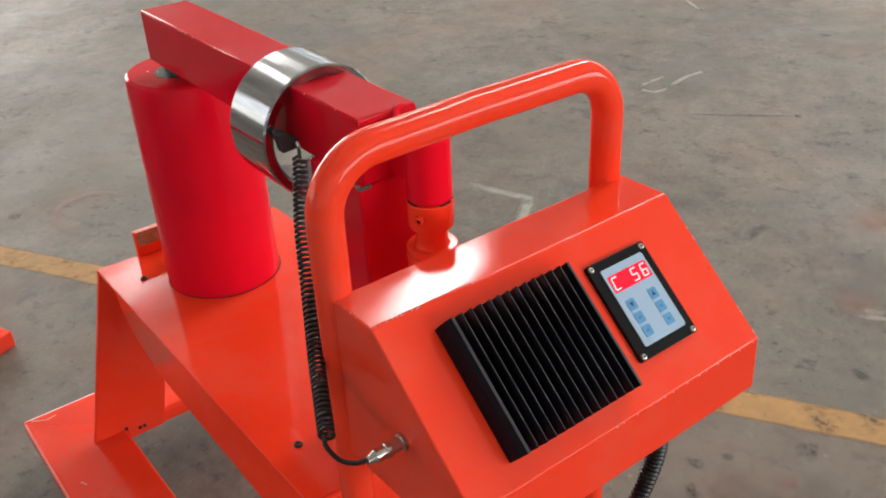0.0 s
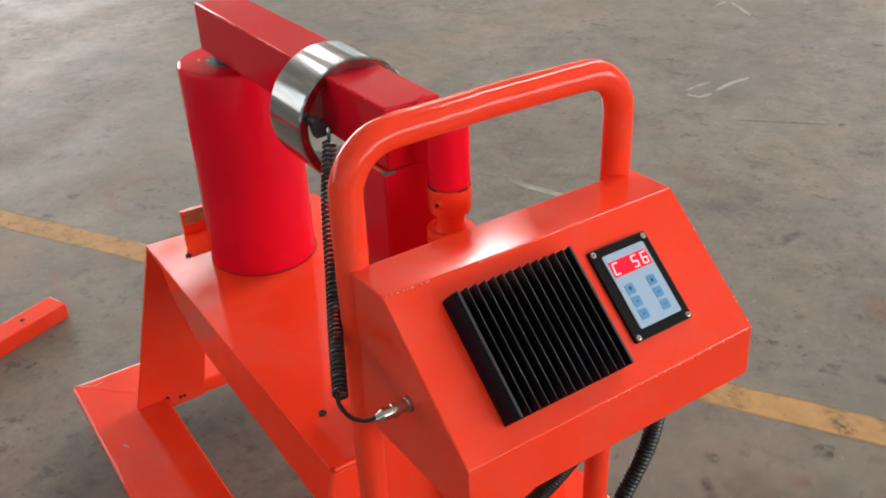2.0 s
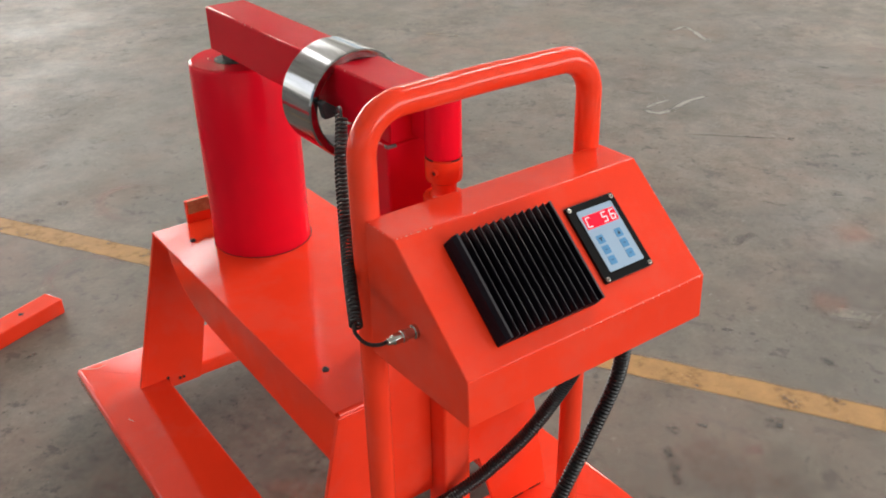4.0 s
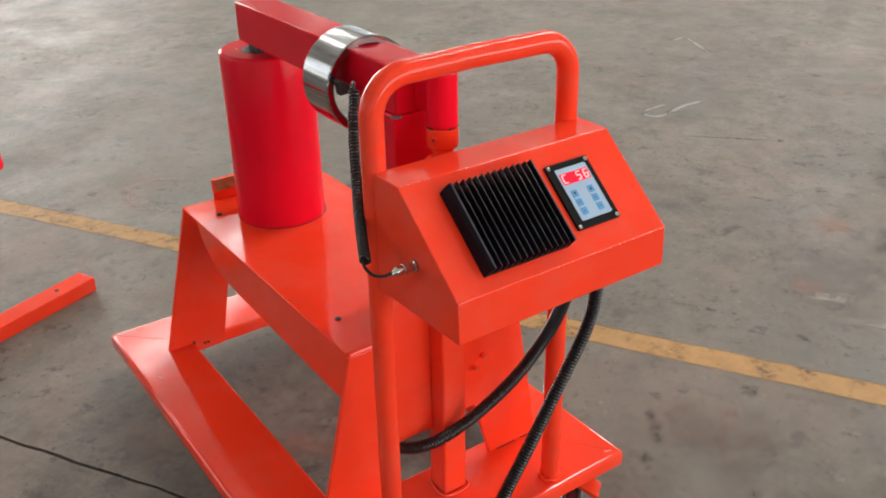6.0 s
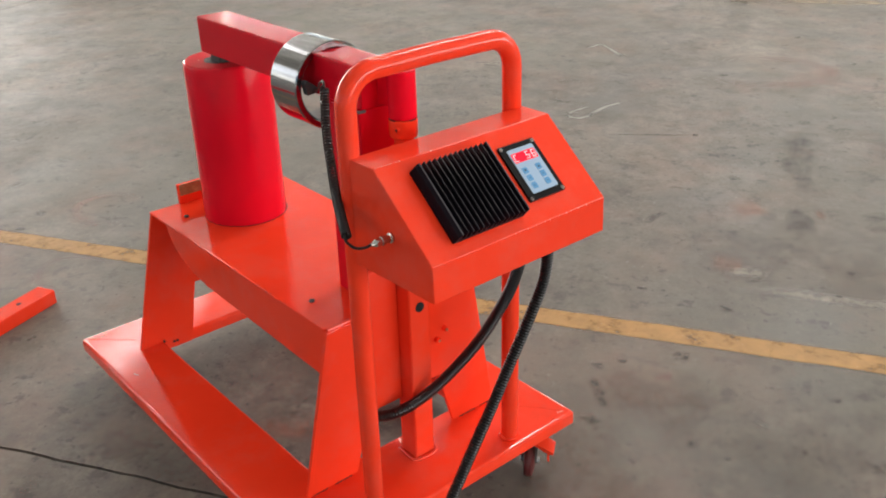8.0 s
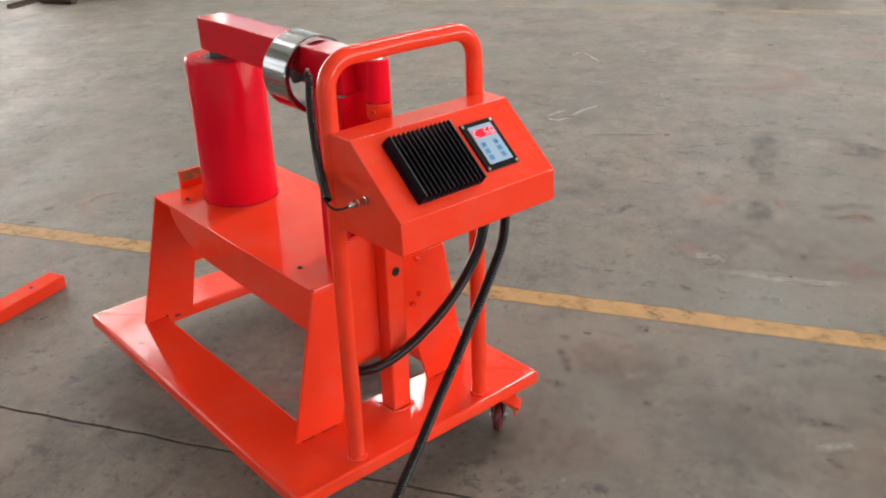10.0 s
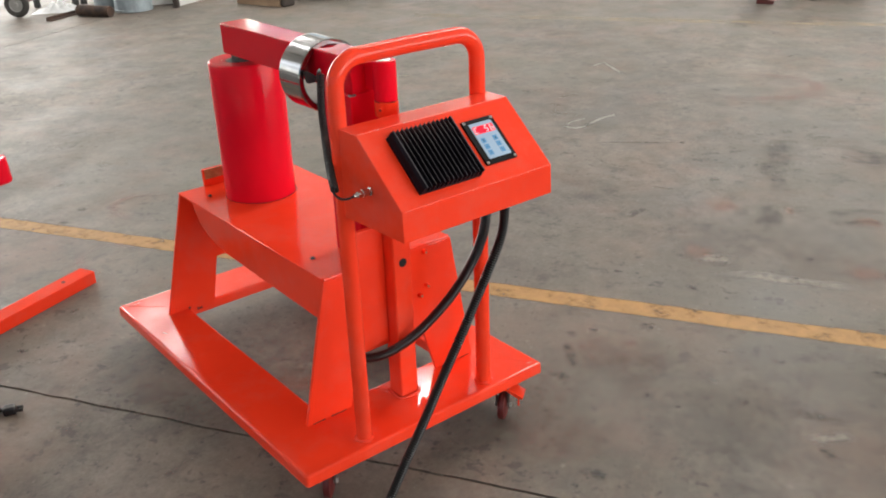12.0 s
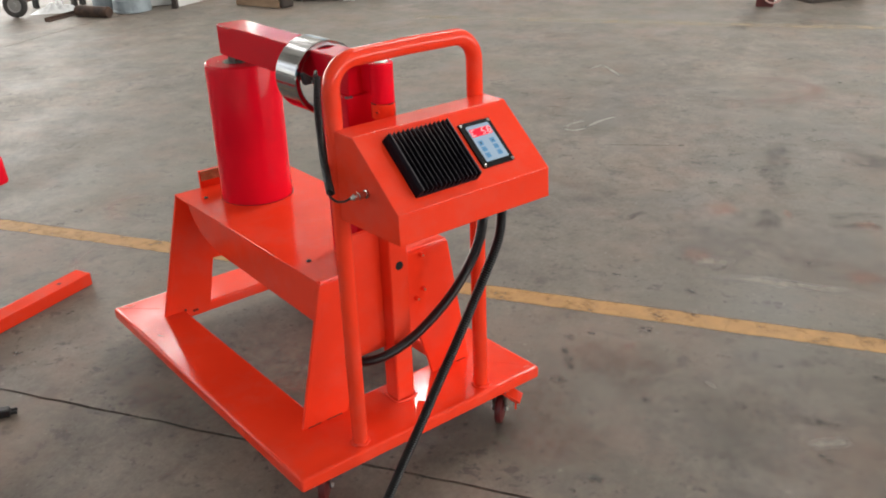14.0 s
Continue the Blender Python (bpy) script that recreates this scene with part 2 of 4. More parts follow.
CONCRETE = floor_material()
YELLOW = worn_paint("worn_yellow_paint", (0.44, 0.235, 0.066), 0.20, 0.50, 2.0, 0.0, 16, 0.14)
YELLOW_FAINT = worn_paint("faint_yellow_paint", (0.36, 0.285, 0.19), 0.30, 0.72, 5.0, 0.0, 5, 0.34)
CHALK = worn_paint("white_chalk", (0.34, 0.325, 0.28), 0.20, 0.52, 7.0, 0.85, ends=0.04)
SCUFF = worn_paint("pale_scuff", (0.36, 0.325, 0.275), 0.24, 0.62, 8.0, 0.85, 14)
SMUDGE_BOUNCE = worn_paint("orange_smudge_bounce", (0.50, 0.20, 0.115), 0.30, 0.72, 12.0, 0.55, 16)
PALE_RED = worn_paint("pale_red_chalk", (0.42, 0.19, 0.145), 0.28, 0.72, 19.0, 0.50)
RED_CHALK = worn_paint("faded_red_chalk", (0.36, 0.12, 0.10), 0.24, 0.70, 9.0, 0.55)
STAIN = worn_paint("dark_oil_stain", (0.050, 0.045, 0.041), 0.38, 0.70, 14.0, 0.62, 18)
# also carries shade painted on the floor under and beside the trolley
STAIN_SHADE = worn_paint("faint_stain_shade", (0.060, 0.054, 0.049), 0.40, 0.70, 27.0, 0.42, 20)
PITTED = worn_paint("broken_dark_stain", (0.048, 0.042, 0.038), 0.44, 0.60, 24.0, 0.75, 60)
SCRATCH = worn_paint("dark_scratch", (0.045, 0.040, 0.036), 0.36, 0.56, 15.0, 0.68, 48)
# brownish darkening that puts the light's falloff into the floor colour
FALLOFF = worn_paint("falloff_tint", (0.135, 0.100, 0.077), 0.36, 0.66, 21.0, 0.30, 12)
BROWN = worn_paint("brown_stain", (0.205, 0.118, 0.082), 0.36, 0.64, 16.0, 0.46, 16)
JOINT = material("joint_dirt", (0.045, 0.037, 0.031), 0.95)[0]
PLASTER, nt_p, b_p = material("wall_plaster", (0.62, 0.61, 0.58), 0.8)
nt_p.links.new(ramp(nt_p, noise_node(nt_p, 0.6, 6), [(0.3, (0.5, 0.49, 0.46)), (0.7, (0.68, 0.67, 0.64))]), b_p.inputs["Base Color"])
SHEET = material("roof_sheet", (0.70, 0.70, 0.68), 0.6)[0]

STEEL, nt_s, b_s = material("turned_steel", (0.50, 0.49, 0.48), 0.2, 1.0)
# streaks along the ring's axis paint reflected skylight rows into the colour
nt_s.links.new(ramp(nt_s, noise_node(nt_s, 9, 5, 0.6, (8, 0.5, 8)), [(0.3, (0.22, 0.22, 0.225)), (0.55, (0.34, 0.34, 0.345)), (0.75, (0.50, 0.495, 0.49))]), b_s.inputs["Base Color"])
nt_s.links.new(ramp(nt_s, noise_node(nt_s, 7, 5, 0.6, (6, 0.5, 6), 0, 4.0), [(0.3, 0.08), (0.7, 0.19)]), b_s.inputs["Roughness"])
bump(nt_s, b_s, noise_node(nt_s, 12, 3, 0.5, (8, 0.3, 8)), 0.05, 0.001)
BORE = material("machined_bore", (0.11, 0.10, 0.095), 0.5, 0.2)[0]
CORE = material("bare_core_steel", (0.045, 0.042, 0.038), 0.6, 0.5)[0]
CHROME = material("chrome", (0.52, 0.50, 0.46), 0.14, 1.0)[0]
ZINC = material("zinc_plate", (0.62, 0.60, 0.55), 0.3, 1.0)[0]
BRASS = material("brass_screw", (0.62, 0.52, 0.32), 0.3, 1.0)[0]
DULL_STEEL = material("dull_scraped_steel", (0.13, 0.12, 0.12), 0.5, 0.3)[0]
BOLT = material("dark_bolt", (0.045, 0.04, 0.037), 0.45, 0.6)[0]
HOLE = material("dark_inside", (0.012, 0.01, 0.01), 0.9)[0]
BLACK_ALU, nt_b, b_b = material("black_anodised", (0.009, 0.007, 0.011), 0.5, 0.0, ior=1.18)
nt_b.links.new(ramp(nt_b, noise_node(nt_b, 40, 4), [(0.3, 0.42), (0.7, 0.58)]), b_b.inputs["Roughness"])
PALE_ALU = material("grey_fin_edge", (0.055, 0.052, 0.058), 0.45, ior=1.4)[0]
BLACK_PLASTIC = material("black_plastic", (0.004, 0.004, 0.0045), 0.45, ior=1.25)[0]
RUBBER = material("black_hose", (0.007, 0.007, 0.008), 0.32, ior=1.42)[0]
CABLE = material("black_cable", (0.010, 0.010, 0.011), 0.34, ior=1.4)[0]
MAGNET = material("grey_magnet", (0.035, 0.040, 0.044), 0.45, 0.3)[0]
FILM = material("pale_blue_film", (0.35, 0.48, 0.63), 0.35)[0]
KEY = material("blue_key", (0.10, 0.30, 0.55), 0.4)[0]
KEY_MARK = material("dark_key_mark", (0.02, 0.06, 0.11), 0.5)[0]
KEY_FAINT = material("faint_key_mark", (0.06, 0.20, 0.40), 0.5)[0]
FILM_EDGE = material("grey_film_edge", (0.36, 0.42, 0.50), 0.4)[0]
WINDOW_RED, nt_w, b_w = material("red_display_window", (0.35, 0.01, 0.02), 0.4, ior=1.2)
b_w.inputs["Emission Color"].default_value, b_w.inputs["Emission Strength"].default_value = (1, 0.01, 0.04, 1), 0.75
LED, nt_l, b_l = material("lit_segment", (0.9, 0.30, 0.32), 0.5)
b_l.inputs["Emission Color"].default_value, b_l.inputs["Emission Strength"].default_value = (1, 0.50, 0.52, 1), 1.15
MASKING, nt_m, b_m = material("yellowed_bare_strip", (0.33, 0.18, 0.07), 0.6)
nt_m.links.new(ramp(nt_m, noise_node(nt_m, 60, 5, 0.7), [(0.35, (0.29, 0.155, 0.062)), (0.55, (0.40, 0.26, 0.11)), (0.68, (0.52, 0.42, 0.22))]), b_m.inputs["Base Color"])
CASTER_WHEEL = material("dark_red_wheel", (0.10, 0.012, 0.012), 0.35)[0]
RUST, nt_r, b_r = material("rusty_steel", (0.12, 0.055, 0.035), 0.85)
nt_r.links.new(ramp(nt_r, noise_node(nt_r, 12, 6), [(0.3, (0.026, 0.018, 0.014)), (0.7, (0.095, 0.052, 0.035))]), b_r.inputs["Base Color"])
DRUM, nt_u, b_u = material("pale_blue_drum", (0.36, 0.42, 0.45), 0.5, 0.2)
nt_u.links.new(ramp(nt_u, noise_node(nt_u, 7, 7, 0.7, (1, 1, 0.4)), [(0.35, (0.24, 0.28, 0.30)), (0.6, (0.40, 0.46, 0.49))]), b_u.inputs["Base Color"])
TYRE = material("grey_tyre", (0.06, 0.055, 0.05), 0.8)[0]
HUB = material("grey_hub", (0.33, 0.32, 0.30), 0.6)[0]
WHITE = material("white_paint", (0.72, 0.72, 0.70), 0.5)[0]
WHITE_BAG = material("white_plastic_sheet", (0.68, 0.69, 0.69), 0.4)[0]
DARK = material("dark_steel", (0.03, 0.028, 0.027), 0.6)[0]
BOARD, nt_d, b_d = material("weathered_board", (0.34, 0.25, 0.18), 0.8)
nt_d.links.new(ramp(nt_d, noise_node(nt_d, 3, 6, 0.6, (1, 8, 1)), [(0.3, (0.24, 0.18, 0.13)), (0.7, (0.46, 0.37, 0.28))]), b_d.inputs["Base Color"])
TIMBER, nt_t, b_t = material("brown_timber", (0.22, 0.14, 0.085), 0.8)
nt_t.links.new(ramp(nt_t, noise_node(nt_t, 6, 6, 0.65, (1, 7, 7)), [(0.3, (0.24, 0.155, 0.095)), (0.7, (0.44, 0.30, 0.19))]), b_t.inputs["Base Color"])
OLD_WOOD = material("dark_old_wood", (0.045, 0.034, 0.028), 0.8)[0]
MAROON = material("maroon_paint", (0.10, 0.02, 0.018), 0.5)[0]
PINK = material("pale_pink_cable", (0.55, 0.33, 0.30), 0.6)[0]
GREY = material("grey_machine_paint", (0.30, 0.31, 0.32), 0.45)[0]

# ---- setting ----
TURN = pose(0, 0, 0, 0, 0, -59.0)


def setting(name, bm, mat, label, category):
    return solid(name, bm, mat, label, category, TURN, kind="structure")


floor = thing("floor", "worn grey concrete hall floor with stains and joints", "floor", TURN, kind="structure")
part("joint_bed", box(-14.2, 16.2, -12.2, 20.2, -0.25, -0.012), JOINT, floor, "dark dirt in the joints")
U_CUTS, V_CUTS = (-14.3, -5.43, 1.65, 16.2), (-12.2, -0.038, 20.2)


def slab(u0, u1, v0, v1):
    """One slab with slightly broken edges."""
    bm = bmesh.new()
    edge = []
    for (a, b) in (((u0, v0), (u1, v0)), ((u1, v0), (u1, v1)), ((u1, v1), (u0, v1)), ((u0, v1), (u0, v0))):
        n = max(2, int(math.hypot(b[0] - a[0], b[1] - a[1]) / 0.06))
        for k in range(n):
            x, y = a[0] + (b[0] - a[0]) * k / n, a[1] + (b[1] - a[1]) * k / n
            edge.append((x + 0.005 * noise.noise((x * 9, y * 9, 1.0)) + 0.003 * noise.noise((x * 30, y * 30, 3.0)), y + 0.005 * noise.noise((x * 9, y * 9, 5.0)) + 0.003 * noise.noise((x * 30, y * 30, 7.0))))
    top = [bm.verts.new((x, y, 0.0)) for x, y in edge]
    low = [bm.verts.new((x, y, -0.02)) for x, y in edge]
    bm.faces.new(top)
    for i in range(len(edge)):
        j = (i + 1) % len(edge)
        bm.faces.new((low[i], low[j], top[j], top[i]))
    return bm


for u0, u1 in zip(U_CUTS, U_CUTS[1:]):
    for v0, v1 in zip(V_CUTS, V_CUTS[1:]):
        part("slab", slab(u0 + 0.004, u1 - 0.004, v0 + 0.0045, v1 - 0.0045), CONCRETE, floor)

setting("wall_north", joined(box(-14.3, 16.3, 20.2, 20.5, -0.25, 2.9), box(-14.3, 16.3, 20.2, 20.5, 5.9, ROOF + 0.3), box(-14.3, -13.0, 20.2, 20.5, 2.9, 5.9),
                             box(11.0, 16.3, 20.2, 20.5, 2.9, 5.9)), PLASTER, "pale hall wall with a high window opening", "wall")
setting("wall_south", joined(box(-14.3, 16.3, -12.5, -12.2, -0.25, 0.9), box(-14.3, 16.3, -12.5, -12.2, 5.3, ROOF + 0.3), box(-14.3, -12.0, -12.5, -12.2, 0.9, 5.3),
                             box(12.0, 16.3, -12.5, -12.2, 0.9, 5.3)), PLASTER, "pale hall wall with a long unseen window opening", "wall")
setting("wall_east", joined(box(16.2, 16.5, -12.2, 20.2, -0.25, 0.6), box(16.2, 16.5, -12.2, 20.2, 5.2, ROOF + 0.3), box(16.2, 16.5, 11.0, 20.2, 0.6, 5.2),
                            box(16.2, 16.5, -12.2, -11.0, 0.6, 5.2)), PLASTER, "pale hall wall with a long unseen window opening", "wall")
# the window opening is added for the west fill lamp
setting("wall_west", joined(box(-14.6, -14.3, -12.2, -10.0, -0.25, ROOF + 0.3), box(-14.6, -14.3, -10.0, 1.0, -0.25, 1.0), box(-14.6, -14.3, -10.0, 1.0, 5.2, ROOF + 0.3), box(-14.6, -14.3, 1.0, 4.9, -0.25, ROOF + 0.3), box(-14.6, -14.3, 16.3, 20.2, -0.25, ROOF + 0.3),
                            box(-14.6, -14.3, 4.9, 16.3, 5.1, ROOF + 0.3)), PLASTER, "pale hall wall with a wide open gate and an added unseen window", "wall")
roof = []
rows = sorted({u for u, _, _, _ in STRIPS})
edges = [-14.3] + [e for u in rows for e in (u - 0.45, u + 0.45)] + [16.3]
for a, b in zip(edges[::2], edges[1::2]):
    roof.append(box(a, b, -12.2, 20.2, ROOF, ROOF + 0.2))
for row in rows:
    ends = [-12.2] + [e for u, v0, v1, _ in STRIPS if u == row for e in (v0, v1)] + [20.2]
    for a, b in zip(ends[::2], ends[1::2]):
        roof.append(box(row - 0.45, row + 0.45, a, b, ROOF, ROOF + 0.2))
setting("ceiling", joined(*roof), SHEET, "grey sheet metal roof with long skylight slots", "ceiling")


layers = itertools.count(1)


def floor_band(name, points, width, mat, label, category, wave=0.006):
    """A painted band on the floor along (x, y) points, its edges a little uneven, a hair above the one laid before it."""
    lift = 0.0006 + 0.00006 * next(layers)
    p = [Vector((x, y, 0)) for x, y in points]
    line = even(p, min(0.05, width)) + [p[-1]]
    bm = bmesh.new()
    rows = []
    for i, c in enumerate(line):
        a, b = line[max(i - 1, 0)], line[min(i + 1, len(line) - 1)]
        side = (b - a).cross(Vector((0, 0, 1))).normalized()
        w1 = width / 2 + wave * noise.noise(c * 7)
        w2 = width / 2 + wave * noise.noise(c * 7 + Vector((9, 4, 2)))
        rows.append((bm.verts.new(c + side * w1 + Vector((0, 0, lift))), bm.verts.new(c - side * w2 + Vector((0, 0, lift)))))
    layer = bm.loops.layers.uv.new("UVMap")
    for i, ((a, b), (c, d)) in enumerate(zip(rows, rows[1:])):
        f = bm.faces.new((a, c, d, b))
        for lp, across, along in zip(f.loops, (0.0, 0.0, 1.0, 1.0), (i, i + 1, i + 1, i)):
            lp[layer].uv = (across, along / (len(rows) - 1))
    bmesh.ops.recalc_face_normals(bm, faces=bm.faces)
    for f in bm.faces:
        if f.normal.z < 0:
            f.normal_flip()
    return solid(name, bm, mat, label, category, kind="structure")


def uv(u, v):
    p = hall(u, v)
    return (p.x, p.y)


floor_band("floor_line", [uv(-2.53, -3.0), uv(-2.53, 0.995)], 0.11, YELLOW, "worn yellow painted line on the concrete floor", "floor line")
floor_band("floor_line", [uv(-2.58, 1.054), uv(1.2, 1.018), uv(9.0, 0.95)], 0.116, YELLOW, "worn yellow painted line on the concrete floor", "floor line")
floor_band("floor_line", [uv(-2.5, 6.10), uv(0.22, 6.205), uv(1.42, 6.275), uv(8.0, 6.60)], 0.24, YELLOW_FAINT, "faded pale yellow painted line on the concrete floor", "floor line")


def marks(name, rows, mat, label, category, wave=0.15):
    """Marks of one kind on the floor, each along its own points and of its own width."""
    for points, width in rows:
        floor_band(name, points, width, mat, label, category, wave * width)

marks("chalk_mark", (
    (((2.444, 1.906), (2.426, 1.849), (2.461, 1.814), (2.571, 1.832), (2.674, 1.854), (2.802, 1.853)), 0.048),
    (((2.460, 1.913), (2.532, 1.926), (2.621, 1.922)), 0.040),
    (((3.568, 2.744), (3.707, 2.766), (3.645, 2.637), (3.544, 2.443)), 0.045),
    (((1.286, 1.690), (1.368, 1.446), (1.240, 1.342)), 0.065),
), CHALK, "white chalk stroke on the concrete floor", "chalk mark", 0.1)
marks("floor_scuff", (
    (((1.442, 0.260), (1.501, 0.192), (1.590, 0.084), (1.660, -0.057), (1.781, -0.289)), 0.083),
    (((0.814, -0.590), (0.877, -0.619), (0.933, -0.654)), 0.069),
    (((0.879, -0.213), (0.878, -0.233), (0.873, -0.262)), 0.031),
    (((1.574, 0.364), (1.603, 0.287), (1.625, 0.211)), 0.114),
), SCUFF, "pale scuffed patch on the concrete floor", "scuff", 0.3)
marks("smudge_and_bounce", (
    (((2.006, 0.625), (2.070, 0.590), (2.136, 0.555)), 0.175),
    (((1.579, 0.424), (1.615, 0.376), (1.642, 0.322)), 0.141),
    (((1.815, -0.143), (1.880, -0.172), (1.945, -0.206)), 0.149),
    (((2.278, 0.091), (2.321, 0.066), (2.365, 0.041)), 0.149),
    (((2.197, 0.362), (2.211, 0.349), (2.224, 0.336)), 0.131),
), SMUDGE_BOUNCE, "faint orange smudge and painted bounce tint on the concrete floor", "paint smudge", 0.3)
marks("red_mark", (
    (((0.844, 0.096), (0.870, 0.083), (0.888, 0.063)), 0.044),
), RED_CHALK, "faded red paint mark on the concrete floor", "floor mark", 0.25)
ring_line = [(1.35 * math.cos(a) - 0.35, math.sin(a)) for a in (radians(d) for d in range(-160, 131, 10))]
floor_band("red_mark", [(3.91 + 0.19 * p + 0.25 * q, 1.57 - 0.21 * p + 0.17 * q) for p, q in ring_line], 0.15, PALE_RED, "faded red ring drawn on the concrete floor", "floor mark", 0.05)
marks("stain_and_shade", (
    (((5.860, 2.610), (5.897, 2.562), (5.935, 2.500)), 0.22),
    (((5.330, 2.960), (5.390, 2.860), (5.440, 2.780)), 0.14),
), STAIN, "soft dark stain on the faded line", "stain", 0.3)
marks("stain_and_shade", (
    (((2.841, 2.357), (2.894, 2.321), (2.963, 2.306)), 0.144),
    (((2.580, 2.178), (2.612, 2.062), (2.644, 1.948)), 0.105),
    (((2.705, 2.294), (2.700, 2.246), (2.695, 2.198)), 0.086),
    (((2.028, 0.950), (2.054, 0.905), (2.073, 0.856)), 0.044),
    (((2.337, 0.840), (2.319, 0.814), (2.295, 0.785)), 0.062),
    (((1.667, 0.779), (1.736, 0.801), (1.800, 0.785)), 0.046),
    (((3.147, 1.016), (3.166, 0.984), (3.196, 0.953)), 0.081),
    (((3.123, 0.970), (2.674, 0.711), (2.330, 0.501)), 0.167),
    (((2.237, 0.459), (2.088, 0.388), (1.969, 0.351)), 0.114),
    (((3.186, 0.825), (3.225, 0.800), (3.238, 0.760)), 0.060),
    (((3.354, 0.578), (3.340, 0.540), (3.321, 0.507)), 0.086),
    (((2.938, 0.453), (3.060, 0.448), (3.191, 0.438)), 0.392),
    (((2.288, 0.241), (2.403, 0.166), (2.482, 0.065)), 0.079),
    (((2.204, 0.153), (2.313, 0.091), (2.377, 0.014)), 0.062),
), STAIN, "soft dark stain on the concrete floor", "stain", 0.35)
marks("stain_and_shade", (
    (((1.519, 0.236), (1.545, 0.217), (1.583, 0.196)), 0.060),
    (((0.975, 0.134), (1.000, 0.121), (1.013, 0.093)), 0.050),
    (((1.116, 0.173), (1.100, 0.143), (1.081, 0.106)), 0.053),
    (((1.179, 0.109), (1.190, 0.077), (1.199, 0.041)), 0.033),
    (((1.025, -0.144), (1.036, -0.164), (1.046, -0.186)), 0.025),
    (((1.098, -0.301), (1.112, -0.314), (1.120, -0.330)), 0.027),
    (((1.258, -0.523), (1.267, -0.548), (1.277, -0.571)), 0.047),
    (((0.657, -0.154), (0.660, -0.168), (0.661, -0.185)), 0.035),
    (((0.683, 0.174), (0.654, 0.131), (0.630, 0.098)), 0.045),
    (((0.536, 0.095), (0.558, 0.093), (0.576, 0.089)), 0.032),
    (((0.890, -0.499), (0.931, -0.561), (0.969, -0.624)), 0.050),
    (((0.825, -0.633), (0.807, -0.656), (0.787, -0.680)), 0.036),
    (((0.248, -0.270), (0.280, -0.295), (0.301, -0.335)), 0.038),
    (((0.206, -0.294), (0.212, -0.305), (0.217, -0.315)), 0.023),
    (((0.765, 0.268), (0.762, 0.250), (0.755, 0.226)), 0.060),
    (((0.700, 0.215), (0.690, 0.190), (0.681, 0.172)), 0.055),
    (((0.862, -0.350), (0.845, -0.364), (0.836, -0.386)), 0.034),
    (((0.560, 0.100), (0.553, 0.088), (0.540, 0.060)), 0.050),
), PITTED, "broken dark stain on the concrete floor", "stain", 0.7)
marks("stain_and_shade", (
    # the bands next to the base paint in the trolley's cast shadow
    (((-0.314, 1.077), (-0.424, 1.025), (-0.541, 0.976)), 0.094),
    (((-0.630, 0.901), (-0.672, 0.865), (-0.721, 0.826)), 0.068),
    (((-0.327, 0.755), (-0.383, 0.693), (-0.396, 0.590)), 0.153),
    (((-0.462, 0.472), (-0.524, 0.460), (-0.587, 0.433)), 0.026),
    (((-0.703, 0.612), (-0.685, 0.609), (-0.666, 0.612)), 0.027),
    (((-0.019, 3.014), (-0.009, 2.970), (-0.003, 2.921)), 0.141),
    (((0.251, 3.202), (0.264, 3.139), (0.280, 3.086)), 0.078),
), STAIN_SHADE, "faint drag mark and painted trolley shadow on the concrete floor", "stain", 0.3)
# shade inside the base opening, painted on the floor with its dirt
marks("stain_and_shade", (
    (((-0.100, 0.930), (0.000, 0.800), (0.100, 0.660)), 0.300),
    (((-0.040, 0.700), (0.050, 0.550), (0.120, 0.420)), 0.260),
), STAIN_SHADE, "faint stain and painted shade under the trolley", "stain", 0.3)
marks("scratch", (
    (((2.329, 1.570), (2.491, 1.409), (2.634, 1.254)), 0.021),
    (((2.628, 1.260), (2.636, 1.245), (2.643, 1.232)), 0.043),
    (((3.607, 1.792), (3.613, 1.767), (3.610, 1.731)), 0.054),
    (((3.936, 1.647), (3.943, 1.640), (3.941, 1.622)), 0.056),
    (((4.341, 1.366), (4.355, 1.351), (4.352, 1.334)), 0.067),
    (((4.702, 1.945), (4.705, 1.929), (4.710, 1.910)), 0.071),
    (((1.229, 0.471), (1.236, 0.451), (1.250, 0.439)), 0.024),
    (((1.835, 0.042), (1.840, 0.031), (1.840, 0.017)), 0.026),
    (((1.655, -0.014), (1.662, -0.021), (1.663, -0.034)), 0.020),
    (((0.825, 0.224), (0.837, 0.212), (0.844, 0.196)), 0.023),
    (((0.680, -0.252), (0.683, -0.259), (0.685, -0.268)), 0.016),
    (((0.384, -0.011), (0.390, -0.016), (0.393, -0.027)), 0.017),
    (((1.516, -0.415), (1.520, -0.424), (1.524, -0.437)), 0.024),
    (((1.337, 0.205), (1.325, 0.185), (1.316, 0.163)), 0.036),
    (((-0.186, 2.476), (-0.171, 2.453), (-0.154, 2.454)), 0.036),
    (((-0.066, 2.592), (-0.055, 2.563), (-0.042, 2.541)), 0.060),
    (((-0.449, 1.560), (-0.430, 1.566), (-0.412, 1.572)), 0.023),
    (((-0.675, 1.413), (-0.662, 1.392), (-0.643, 1.384)), 0.025),
), SCRATCH, "small dark gouge in the concrete floor", "gouge", 0.25)
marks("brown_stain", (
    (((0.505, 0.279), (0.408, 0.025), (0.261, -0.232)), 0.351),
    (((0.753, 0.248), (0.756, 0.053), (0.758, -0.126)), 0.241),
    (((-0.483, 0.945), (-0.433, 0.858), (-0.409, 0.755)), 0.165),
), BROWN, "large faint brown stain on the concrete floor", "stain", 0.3)
